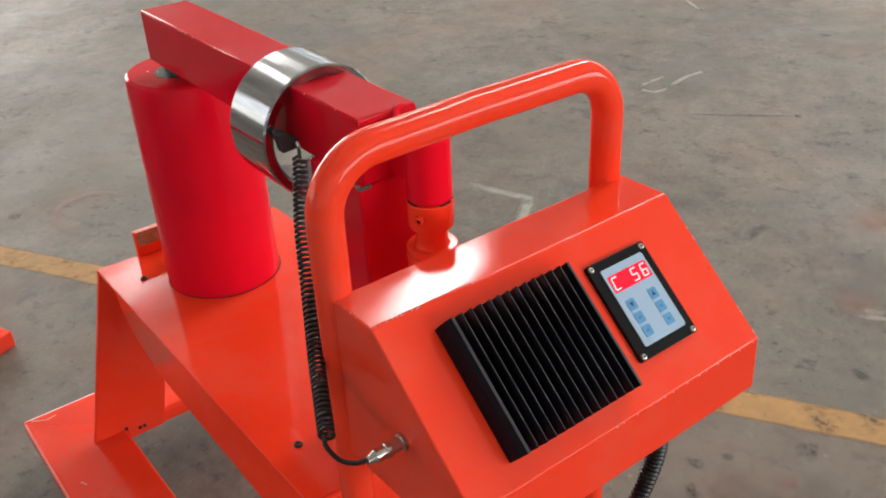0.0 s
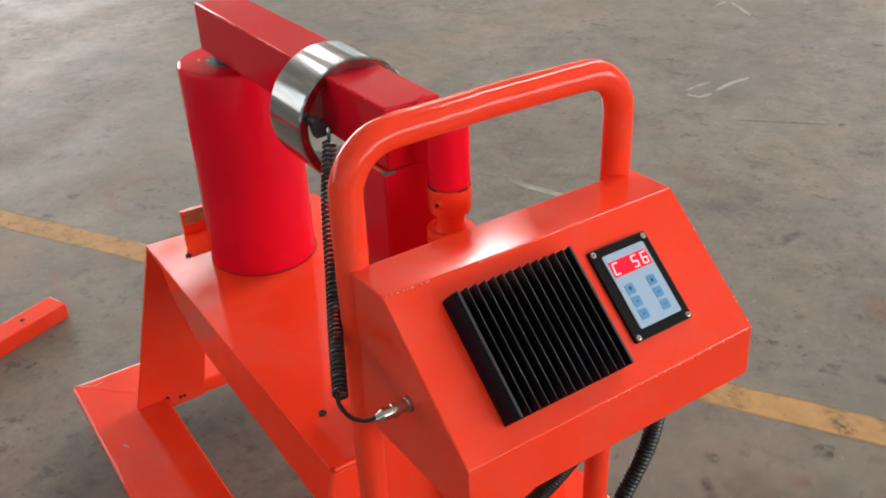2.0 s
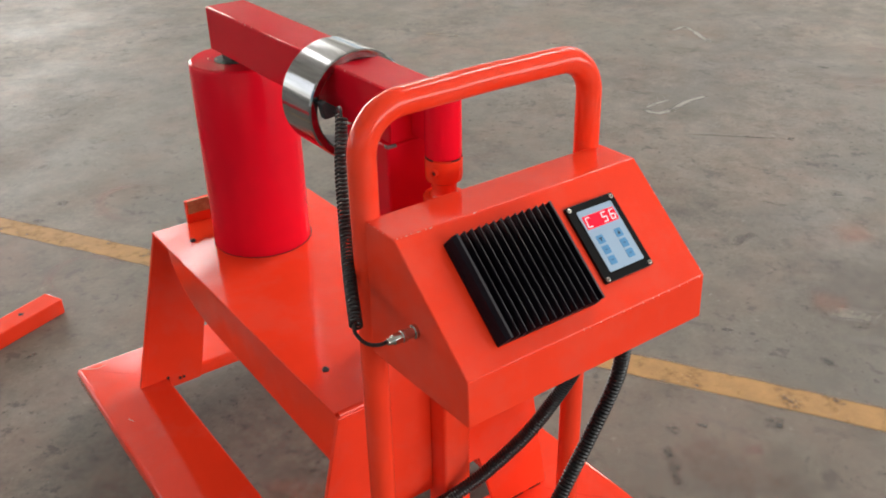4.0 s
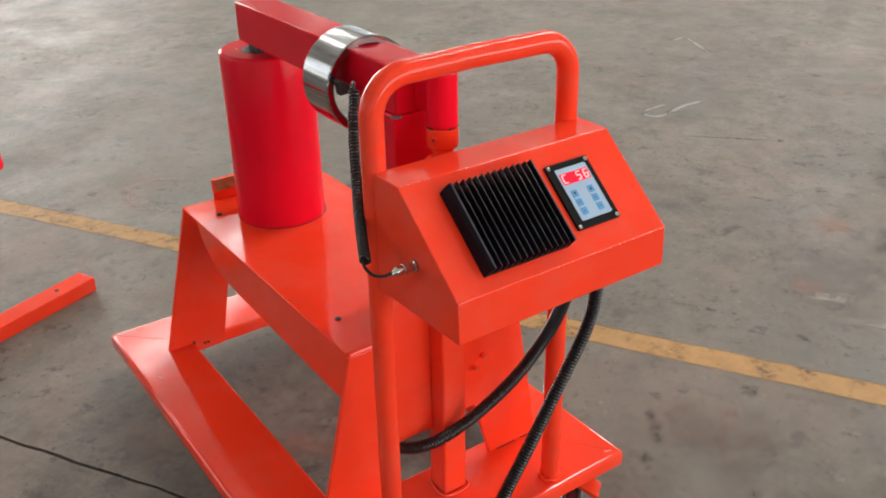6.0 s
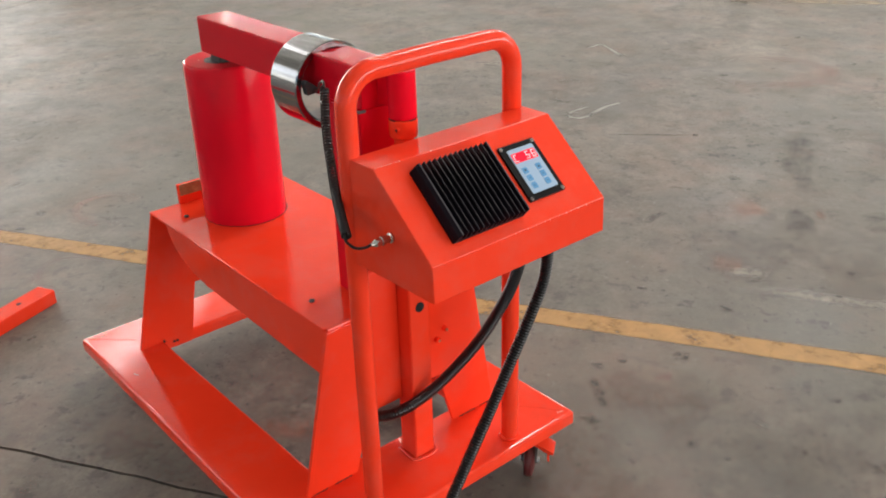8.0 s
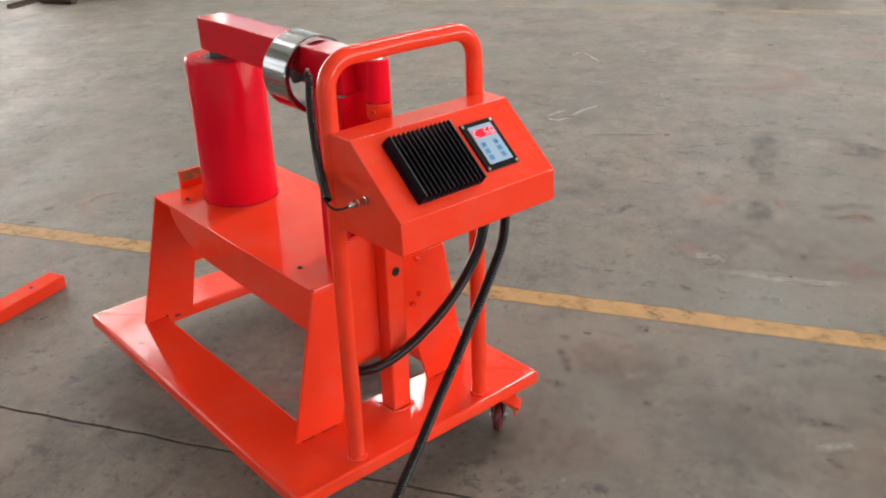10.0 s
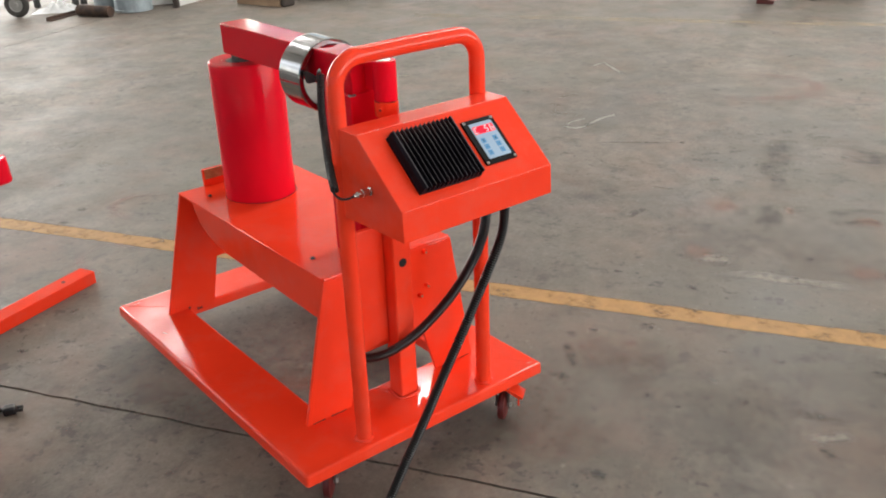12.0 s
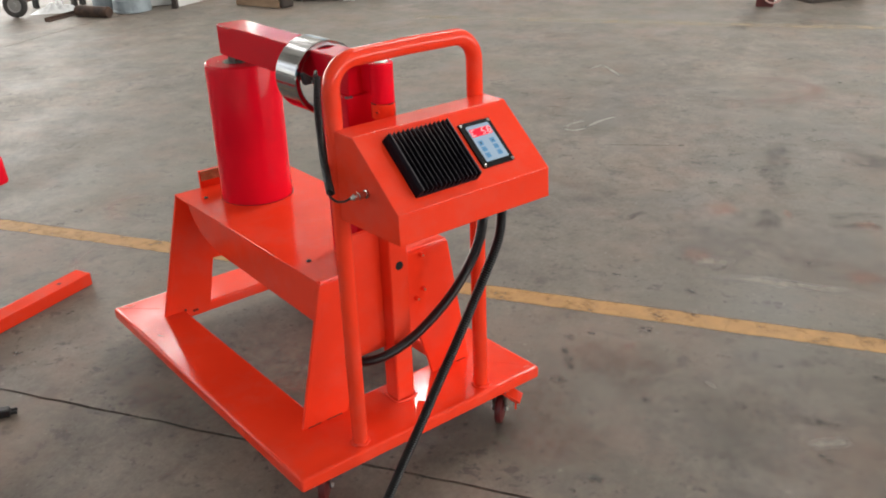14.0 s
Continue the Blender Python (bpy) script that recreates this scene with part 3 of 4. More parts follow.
# two wide lanes darken the floor where the light falls off
marks("falloff_lane", (((uv(-0.1, 0.50), uv(0.8, 0.47), uv(2.0, 0.42), uv(4.0, 0.40)), 1.05), ((uv(0.2, 1.75), uv(1.2, 1.70), uv(2.6, 1.60)), 0.7)), FALLOFF, "broad lane darkened for light falloff along the painted line", "stain", 0.1)
# orange bounce from the base, painted on the floor beneath it
marks("smudge_and_bounce", (
    (((-0.164, 0.656), (-0.083, 0.616), (-0.022, 0.547)), 0.120),
), SMUDGE_BOUNCE, "faint orange smudge and painted bounce tint on the concrete floor", "paint smudge", 0.25)
floor_band("paint_spot", [(2.398, 3.625), (2.519, 3.460)], 0.06, YELLOW_FAINT, "faded yellow paint spot on the concrete floor", "paint spot", 0.02)
floor_band("paint_spot", [(2.832, 2.991), (2.893, 2.884)], 0.05, YELLOW_FAINT, "faded yellow paint spot on the concrete floor", "paint spot", 0.02)
floor_band("red_mark", [(0.31 * math.cos(a) * 0.45 + 0.183, 0.17 * math.sin(a) + 2.396) for a in (k * 0.35 for k in range(14))], 0.05, PALE_RED, "faded red ring drawn on the concrete floor", "floor mark", 0.01)
floor_band("red_mark", [(0.12 * math.cos(a) + -0.159, 0.15 * math.sin(a) + 1.925) for a in (k * 0.4 for k in range(12))], 0.05, PALE_RED, "faded red ring drawn on the concrete floor", "floor mark", 0.01)

# ---- the bearing heater on its trolley ----
heater = thing("bearing_heater", "orange and red induction bearing heater on a wheeled steel trolley", "bearing heater")
BASE_T, TABLE_T = 0.160, 0.551

# base frame: a folded steel ring of plate


def frame_ring(x0, x1, y0, y1, a0, a1, b0, b1, z0, z1, round_edge):
    bm = bmesh.new()
    def loop(r, z):
        (p, q, s, t) = r
        return [bm.verts.new(c) for c in ((p, s, z), (q, s, z), (q, t, z), (p, t, z))]
    o, i = (x0, x1, y0, y1), (a0, a1, b0, b1)
    ot, ob, it, ib = loop(o, z1), loop(o, z0), loop(i, z1), loop(i, z0)
    for k in range(4):
        j = (k + 1) % 4
        bm.faces.new((ot[k], ot[j], it[j], it[k]))
        bm.faces.new((ob[k], ib[k], ib[j], ob[j]))
        bm.faces.new((ot[k], ob[k], ob[j], ot[j]))
        bm.faces.new((it[k], it[j], ib[j], ib[k]))
    bmesh.ops.recalc_face_normals(bm, faces=bm.faces)
    edges = [e for e in bm.edges if all(v.co.z > z1 - 1e-4 for v in e.verts) and e.calc_face_angle(0) > 0.5]
    edges += [e for e in bm.edges if abs(e.verts[0].co.z - e.verts[1].co.z) > 0.01]
    bmesh.ops.bevel(bm, geom=edges, offset=round_edge, segments=3, profile=0.5, affect="EDGES", clamp_overlap=True)
    return bm


part("base_frame", frame_ring(-0.389, 0.389, -0.003, 1.180, -0.217, 0.217, 0.215, 1.0105, 0.128, BASE_T, 0.009), ORANGE, heater, "orange painted steel base frame")

# mitred corners of the frame, welded and painted over
for x0, y0, x1, y1 in ((-0.381, 1.172, -0.224, 1.018), (0.381, 0.004, 0.224, 0.206)):
    seam = [(x0 + (x1 - x0) * k / 12 + 0.0015 * math.sin(k * 2.1), y0 + (y1 - y0) * k / 12 + 0.0015 * math.cos(k * 1.7), BASE_T - 0.0012) for k in range(13)]
    part("mitre_weld", tube(curve_points(seam, 3), 0.0019, 8), ORANGE, heater)

# leg panels
PANEL = [(-0.190, 0.5455), (0.212, 0.5455), (0.276, BASE_T), (0.145, BASE_T), (0.102, 0.310), (-0.100, 0.310), (-0.142, BASE_T), (-0.278, BASE_T)]
part("leg_panel", prism(PANEL, "y", 0.173, 0.183, 0.0015), ORANGE, heater)
# the rear panel is let down between the side rails and bolted to the rear rail
REAR = [(-0.190, 0.5455), (0.212, 0.5455), (0.282, BASE_T), (0.2165, BASE_T), (0.2165, 0.132), (0.136, 0.132), (0.128, BASE_T), (0.102, 0.310), (-0.100, 0.310), (-0.130, BASE_T), (-0.138, 0.132), (-0.2165, 0.132),
        (-0.2165, BASE_T), (-0.288, BASE_T)]
part("leg_panel", prism(REAR, "y", 1.000, 1.010, 0.0015), ORANGE, heater)
part("tabletop", box(-0.191, 0.210, 0.1835, 1.010, 0.544, TABLE_T, 0.002), ORANGE, heater)
part("weld_seam", tube(curve_points([(-0.186, 0.1785, 0.5485), (-0.1, 0.179, 0.549), (0.0, 0.178, 0.5485), (0.208, 0.1785, 0.5485)], 14), 0.0045, 8), ORANGE, heater, "painted weld bead along the table edge")
APRON = [(0.184, 0.5445), (0.184, 0.425), (0.72, 0.440), (0.79, 0.450), (0.84, 0.467), (0.88, 0.491), (0.905, 0.520), (0.915, 0.5445)]
for x in (-0.190, 0.200):
    part("apron", prism(APRON, "x", x, x + 0.010, 0.0015), ORANGE, heater)
part("stop_plate", box(-0.106, 0.0, 0.9985, 1.0095, TABLE_T, 0.6060, 0.001), ORANGE, heater, "upright stop plate behind the coil")
part("bare_strip", box(-0.102, -0.004, 0.9960, 0.9983, 0.575, 0.6060), MASKING, heater, "bare yellowed strip on the stop plate")


def bolt(x, y, z, direction, r=0.0055, mat=BOLT, length=0.006):
    m = Matrix.Translation((x, y, z)) @ Vector(direction).to_track_quat("Z", "Y").to_matrix().to_4x4()
    return spin([(0, 0), (r, 0), (r, length * 0.7), (r * 0.8, length), (r * 0.45, length), (r * 0.4, length * 0.5), (0, length * 0.5)], 12, m)


for x, y in ((-0.1415, 0.300), (0.147, 0.300), (-0.132, 0.911), (0.140, 0.911)):
    part("table_screw", bolt(x, y, TABLE_T - 0.002, (0, 0, 1), 0.0065), BOLT, heater, "dark countersunk screw")
for x, z in ((0.1205, 0.532), (0.123, 0.4315), (0.100, 0.410)):
    pb = part("panel_bolt", bolt(x, 0.1735, z, (0, -1, 0), 0.0068, ORANGE, 0.011), ORANGE, heater, "painted bolt with a worn tip")
    part("bolt_tip", spin([(0, 0), (0.0032, 0), (0.0032, 0.002), (0, 0.002)], 10, Matrix.Translation((x, 0.1625, z)) @ pose(0, 0, 0, 90)), BRASS, pb)
for x, z in ((-0.219, 0.163), (-0.190, 0.151), (-0.180, 0.151), (0.185, 0.151)):
    part("foot_bolt", bolt(x, 1.0005, z, (0, -1, 0), 0.0036, BOLT, 0.004), BOLT, heater)

# coil housing: a wide red drum at the back
part("coil_housing", spin([(0, 0.545), (0.1065, 0.545), (0.1065, 0.953), (0.1045, 0.959), (0.100, 0.962), (0, 0.962)], 72, Matrix.Translation((0.005, 0.840, 0))), RED, heater, "red painted steel drum over the coil")
part("housing_gap", spin([(0.1066, TABLE_T + 0.0005), (0.1083, TABLE_T + 0.0005), (0.1080, TABLE_T + 0.0012), (0.1066, TABLE_T + 0.0012)], 72, Matrix.Translation((0.0062, 0.8395, 0))), HOLE, heater, "dark gap round the drum")
part("limb_cover", box(-0.112, -0.017, 0.158, 0.1725, 0.313, 0.652, 0.002), ORANGE, heater, "orange cover plate beside the post")
part("gusset", prism([(0.098, 0.312), (0.112, 0.312), (0.124, 0.262), (0.116, 0.270)], "y", 0.184, 0.215, 0.001), ORANGE, heater)
part("core_recess", spin([(0, 0.9621), (0.040, 0.9621), (0.040, 0.9626), (0, 0.9626)], 24, Matrix.Translation((-0.012, 0.838, 0))), CORE, heater, "dark opening in the drum top")
part("core_end", box(-0.030, 0.030, 0.806, 0.852, 0.955, 0.983, 0.002), CORE, heater, "bare laminated core end")
# front limb and yoke
part("core_limb", box(-0.055, 0.045, 0.196, 0.318, 0.549, 0.9842, 0.004), RED_DULL, heater, "dark red square core limb")
part("bare_corner", box(-0.0555, -0.038, 0.1954, 0.206, 0.9780, 0.9836, 0.0015), DULL_STEEL, heater, "bare scraped corner of the limb")
part("yoke", box(-0.0495, 0.0365, 0.1965, 0.859, 0.9845, 1.0705, 0.0035, 3), RED_DULL, heater, "red painted steel yoke bar")
part("yoke_end", box(-0.0485, 0.0355, 0.1945, 0.1975, 0.986, 1.0655, 0.001), RED_DULL, heater)

# pivot: sleeve, collar, neck, post
PX, PY = 0.008, 0.139
part("sleeve", spin([(0, 1.064), (0.017, 1.064), (0.018, 1.067), (0.0255, 1.067), (0.0280, 1.064), (0.0280, 0.974), (0.0265, 0.972), (0, 0.972)], 40, Matrix.Translation((PX, PY, 0))), RED, heater, "red pivot sleeve")
part("sleeve_cap", spin([(0, 1.069), (0.016, 1.069), (0.0165, 1.0642), (0, 1.0642)], 24, Matrix.Translation((PX, PY, 0))), ZINC, heater, "bare metal pin end")
for a0, a1 in ((-100, -62), (-45, -8), (150, 200)):
    arc = [(PX + 0.0277 * math.cos(radians(a)), PY + 0.0277 * math.sin(radians(a)), 0.9712) for a in range(a0, a1, 6)]
    part("sleeve_gap", tube(arc, 0.0011, 6), HOLE, heater, "dark gap under the sleeve")
part("sleeve_web", box(-0.011, 0.027, 0.160, 0.1948, 0.992, 1.060, 0.002), RED, heater)
part("yoke_weld", tube([(-0.008, 0.172, 1.0595), (-0.003, 0.181, 1.062), (0.001, 0.190, 1.0655), (0.008, 0.199, 1.0685), (0.016, 0.2005, 1.0695)], 0.0045, 10), RED, heater, "lumpy weld bead")
part("collar", spin([(0, 0.9705), (0.0270, 0.9705), (0.0290, 0.9690), (0.0290, 0.9400), (0.0275, 0.9345), (0.0215, 0.9310), (0.0195, 0.9250), (0.0200, 0.9140), (0.0225, 0.9080), (0, 0.9080)], 40, Matrix.Translation((PX, PY, 0))), ORANGE, heater, "orange pivot collar")
part("flange", spin([(0, 0.9080), (0.0310, 0.9080), (0.0330, 0.9060), (0.0330, 0.8990), (0.0315, 0.8970), (0.0300, 0.8960), (0.0300, 0.8935), (0.0330, 0.8925), (0.0330, 0.8800), (0.0300, 0.8700), (0, 0.860)], 40, Matrix.Translation((PX, PY, 0))), ORANGE, heater, "orange stepped flange under the collar")
part("screw_boss", spin([(0.0030, 0.0), (0.0062, 0.0), (0.0062, 0.0035), (0.0050, 0.0050), (0.0030, 0.0050)], 18, Matrix.Translation((PX - 0.0255, PY - 0.0125, 0.9535)) @ Vector((-0.9, -0.43, 0)).to_track_quat("Z", "Y").to_matrix().to_4x4()), ORANGE, heater)
part("set_screw", bolt(PX - 0.0258, PY - 0.0126, 0.9535, (-0.9, -0.43, 0), 0.0030, BOLT, 0.003), BOLT, heater)
post = part("post", box(-0.016, 0.040, 0.118, 0.174, BASE_T - 0.002, 0.86, 0.006, 3), ORANGE, heater, "orange square tube post")
part("post_hole", spin([(0, 0), (0.0115, 0), (0.0115, 0.0008), (0, 0.0008)], 24, Matrix.Translation((0.0118, 0.1175, 0.5525)) @ pose(0, 0, 0, 90)), HOLE, post, "round hole in the post")
part("weld_seam", tube(curve_points([(-0.018, 0.176, 0.162), (-0.019, 0.116, 0.162), (0.042, 0.115, 0.162), (0.043, 0.176, 0.162)], 10), 0.0032, 8), ORANGE, heater)

# handle
HY, HZ, HR = 0.037, 1.1155, 0.0195
bend = 0.062
path = [(-0.194, HY, BASE_T - 0.004), (-0.194, HY, 0.6), (-0.194, HY, HZ - bend)]
path += [(-0.194 + bend - bend * math.cos(a), HY, HZ - bend + bend * math.sin(a)) for a in (math.pi / 2 * k / 10 for k in range(1, 11))]
path += [(0.0, HY, HZ + 0.002)]
path += [(0.2035 - bend + bend * math.sin(a), HY, HZ - bend + bend * math.cos(a)) for a in (math.pi / 2 * k / 10 for k in range(0, 11))]
path += [(0.2035, HY, 0.6), (0.2035, HY, BASE_T - 0.004)]
part("handle", tube(path, HR, 32), ORANGE, heater, "bent orange steel tube handle")
for x in (-0.194, 0.2035):
    ring = [(x + 0.0215 * math.cos(a), HY + 0.0215 * math.sin(a), BASE_T + 0.003 + 0.002 * math.sin(5 * a)) for a in (2 * math.pi * k / 24 for k in range(25))]
    part("weld_bead", tube(ring, 0.0042, 8), ORANGE, heater)

# control box: a folded sheet desk
SIDE = [(0.024, 0.768), (0.024, 0.9725), (-0.047, 0.973), (-0.197, 0.8425), (-0.199, 0.773)]
cb = part("control_box", prism(SIDE, "x", -0.2045, 0.2205, 0.0022, 3), ORANGE, heater, "orange folded sheet control box with a sloping face")

# slope frame: local x across, y up the slope, z out of it
s_dir = Vector((0, -0.150, -0.1305)).normalized()
slope = Matrix.Translation((0, -0.047, 0.973)) @ Matrix((Vector((1, 0, 0)), -s_dir, Vector((1, 0, 0)).cross(-s_dir))).transposed().to_4x4()


def on_slope(bm):
    bm.transform(slope)
    return bm


sink = part("heat_sink", on_slope(box(-0.1440, 0.0225, -0.1750, -0.0275, 0.0, 0.009, 0.0008)), BLACK_ALU, heater, "black finned aluminium heat sink")


def pale_top(fin):
    """A lighter grey along a fin's top edge."""
    fin.data.materials.append(PALE_ALU)
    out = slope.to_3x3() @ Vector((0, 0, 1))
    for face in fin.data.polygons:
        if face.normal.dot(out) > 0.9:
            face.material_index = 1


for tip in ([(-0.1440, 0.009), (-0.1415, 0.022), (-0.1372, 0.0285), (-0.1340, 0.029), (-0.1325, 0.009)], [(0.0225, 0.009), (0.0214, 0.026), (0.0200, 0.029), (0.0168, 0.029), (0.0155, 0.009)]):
    pale_top(part("end_fin", on_slope(prism(tip, "y", -0.1750, -0.0275, 0.0006)), BLACK_ALU, sink))
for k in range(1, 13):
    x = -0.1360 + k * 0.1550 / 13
    pale_top(part("fin", on_slope(prism([(x - 0.0022, 0.009), (x - 0.0009, 0.0284), (x - 0.0004, 0.029), (x + 0.0004, 0.029), (x + 0.0009, 0.0284), (x + 0.0022, 0.009)], "y", -0.1750, -0.0275)), BLACK_ALU, sink))


def rounded_plate(x0, x1, y0, y1, z0, z1, r):
    """A plate with rounded corners."""
    out = []
    for cx, cy, a0 in ((x1 - r, y1 - r, 0), (x0 + r, y1 - r, 90), (x0 + r, y0 + r, 180), (x1 - r, y0 + r, 270)):
        out += [(cx + r * math.cos(radians(a0 + k * 18)), cy + r * math.sin(radians(a0 + k * 18))) for k in range(6)]
    return prism(out, "z", z0, z1)


panel = part("control_panel", on_slope(bevelled(rounded_plate(0.0530, 0.1436, -0.1570, -0.0385, 0.0, 0.0050, 0.003), 0.0008, 2)), BLACK_PLASTIC, heater, "small black framed control panel with a lit red display")
part("panel_film", on_slope(rounded_plate(0.0672, 0.1330, -0.1445, -0.0498, 0.0050, 0.0058, 0.003)), FILM, panel, "pale blue key film")
for x in (0.0672, 0.1322):
    part("film_border", on_slope(box(x, x + 0.0008, -0.1415, -0.0528, 0.00585, 0.0060)), FILM_EDGE, panel)
part("display_window", on_slope(rounded_plate(0.0710, 0.1295, -0.0792, -0.0592, 0.0059, 0.0064, 0.0015)), WINDOW_RED, panel, "lit red display window")
for x in (0.0585, 0.1383):
    for y in (-0.1523, -0.0442):
        screw = part("panel_screw", on_slope(spin([(0, 0.0062), (0.0014, 0.0062), (0.0017, 0.0068), (0.0030, 0.0064), (0.0036, 0.0050), (0, 0.0050)], 16, Matrix.Translation((x, y, 0)))), ZINC, panel)
        part("screw_socket", on_slope(spin([(0, 0.0063), (0.0013, 0.0063), (0.0013, 0.00655), (0, 0.00655)], 6, Matrix.Translation((x, y, 0)))), HOLE, screw)

SEG = {"a": (0, 1, 1, 1), "b": (1, 0.5, 1, 1), "c": (1, 0, 1, 0.5), "d": (0, 0, 1, 0), "e": (0, 0, 0, 0.5), "f": (0, 0.5, 0, 1), "g": (0, 0.5, 1, 0.5)}


def digit(x, y, w, h, lit):
    """Seven-segment numeral: bars with pointed ends, leaning a little."""
    bodies = []
    t = 0.00080
    for name in lit:
        ax, ay, bx, by = SEG[name]
        a, b = Vector((x + ax * w, y + ay * h)), Vector((x + bx * w, y + by * h))
        along = (b - a).normalized() * t
        across = Vector((-along.y, along.x))
        a, b = a + along * 0.35, b - along * 0.35
        outline = [a - along, a + across, b + across, b + along, b - across, a - across]
        bodies.append(prism([(p.x + 0.10 * (p.y - y), p.y) for p in outline], "z", 0.0065, 0.0068))
    return on_slope(joined(*bodies))


for x, lit in ((0.0735, "adef"), (0.1030, "acdfg"), (0.1180, "acdefg")):
    part("digit", digit(x, -0.0762, 0.0074, 0.0138, lit), LED, panel, "glowing red-white numeral")
for col, x in enumerate((0.0815, 0.1157)):
    for row in range(3):
        y = -0.0972 - row * 0.0163
        key = part("key", on_slope(rounded_plate(x - 0.0062, x + 0.0062, y - 0.0064, y + 0.0064, 0.0059, 0.0064, 0.002)), KEY, panel)
        if row == 0:
            d = 1 if col else -1
            mark = prism([(x - 0.0030, y - 0.0026 * d), (x + 0.0030, y - 0.0026 * d), (x, y + 0.0034 * d)], "z", 0.0065, 0.0067)
        else:
            mark = box(x - 0.0022, x + 0.0022, y - 0.0014, y + 0.0014, 0.0065, 0.0067)
        part("key_mark", on_slope(mark), KEY_MARK if row == 0 else KEY_FAINT, panel)

# wear: chipped edges and open seams
CHIP = material("chipped_paint", (0.76, 0.34, 0.26), 0.45)[0]
for x0, y0, x1, y1, w in ((-0.372, 1.166, -0.345, 1.150, 0.004), (-0.345, 1.150, -0.322, 1.153, 0.003), (-0.352, 0.905, -0.345, 0.889, 0.003), (0.352, 0.022, 0.368, 0.016, 0.003), (0.300, 0.150, 0.306, 0.170, 0.002), (0.055, 0.150, 0.062, 0.168, 0.004)):
    d = Vector((x1 - x0, y1 - y0, 0))
    n = Vector((-d.y, d.x, 0)).normalized() * w / 2
    part("chip", prism([(x0 + n.x, y0 + n.y), (x0 - n.x, y0 - n.y), (x1 - 0.4 * n.x, y1 - 0.4 * n.y), (x1 + 0.6 * n.x, y1 + 0.6 * n.y)], "z", BASE_T + 0.0002, BASE_T + 0.0007), CHIP, heater, "small chip in the paint")
chip_dice = random.Random(7)


def edge_chip(at, across, along, up, size):
    """A small flake knocked off a painted edge, lying on it."""
    a, b, c = (Vector(k).normalized() for k in (across, along, up))
    bm = bmesh.new()
    rim = []
    for k in range(6):
        r = size * chip_dice.uniform(0.5, 1.0)
        rim.append(Vector(at) + a * r * 0.55 * math.cos(k * math.pi / 3) + b * r * math.sin(k * math.pi / 3))
    low = [bm.verts.new(p - c * 0.0008) for p in rim]
    top = [bm.verts.new(p + c * 0.0005) for p in rim]
    bm.faces.new(top)
    for k in range(6):
        bm.faces.new((low[k], low[(k + 1) % 6], top[(k + 1) % 6], top[k]))
    bmesh.ops.recalc_face_normals(bm, faces=bm.faces)
    return bm


for k in range(12):
    x = -0.198 + 0.006 * k + chip_dice.uniform(-0.003, 0.003) + (0.06 if k > 9 else 0.0)
    part("chip", edge_chip((x, -0.0465 - chip_dice.uniform(0, 0.0012), 0.9726), (0, 1, 0.4), (1, 0, 0), (0, -0.4, 1), chip_dice.uniform(0.0009, 0.0024)), CHIP, cb)
for k in range(15):
    f = 1.0 - 0.9 * chip_dice.random() ** 1.6
    part("chip", edge_chip((0.2187, -0.047 - 0.150 * f, 0.973 - 0.1305 * f), (1, 0, 0), (0, -0.150, -0.1305), (0.5, -0.55, 0.62), chip_dice.uniform(0.0006, 0.0015)), CHIP, cb)
for k in range(13):
    x = -0.02 + 0.019 * k + chip_dice.uniform(-0.006, 0.006)
    part("chip", edge_chip((x, -0.1978, 0.8420), (0, 1, 0.6), (1, 0, 0), (0, -0.8, 0.6), chip_dice.uniform(0.0007, 0.0016)), CHIP, cb)
for k in range(5):
    part("chip", edge_chip((-0.2030, 0.012 - 0.011 * k, 0.9722), (1, 0, 0), (0, 1, 0), (-0.7, 0, 0.7), chip_dice.uniform(0.0010, 0.0022)), CHIP, cb)
for k in range(7):
    part("chip", edge_chip((-0.052 + 0.012 * (k % 4) + chip_dice.uniform(-0.004, 0.004), 0.858 + 0.014 * (k // 4) + chip_dice.uniform(-0.004, 0.004), 0.9622), (1, 0.3, 0), (0.3, 1, 0), (0, 0, 1), chip_dice.uniform(0.002, 0.0055)), (MAGNET, CHIP, HOLE)[k % 3], heater, "small scrape on the drum top")
RED_CHIP = material("chipped_red_paint", (0.72, 0.26, 0.27), 0.45)[0]
for k in range(14):
    part("chip", edge_chip((-0.0488, 0.235 + 0.61 * chip_dice.random(), 1.0698), (1, 0, 1), (0, 1, 0), (-0.7, 0, 0.7), chip_dice.uniform(0.0008, 0.0019)), RED_CHIP, heater, "small chip in the red paint")
for x0, x1 in ((-0.262, -0.225), (-0.205, -0.160), (0.165, 0.215), (0.232, 0.262)):
    part("open_seam", box(x0, x1, 0.1715, 0.1729, BASE_T, BASE_T + 0.0016), HOLE, heater, "dark open seam under the leg")

# hoses
H1 = curve_points([(0.136, -0.067, 0.776), (0.153, -0.043, 0.684), (0.159, -0.017, 0.612), (0.145, 0.014, 0.533), (0.104, 0.040, 0.456), (0.050, 0.074, 0.383), (0.005, 0.096, 0.342), (-0.045, 0.113, 0.318), (-0.084, 0.145, 0.301), (-0.122, 0.21, 0.290), (-0.15, 0.26, 0.295)], 16)
part("hose", tube(even(H1, 0.0029), 0.0130, 18, 0.0015), RUBBER, heater, "black corrugated hose looping behind the post")
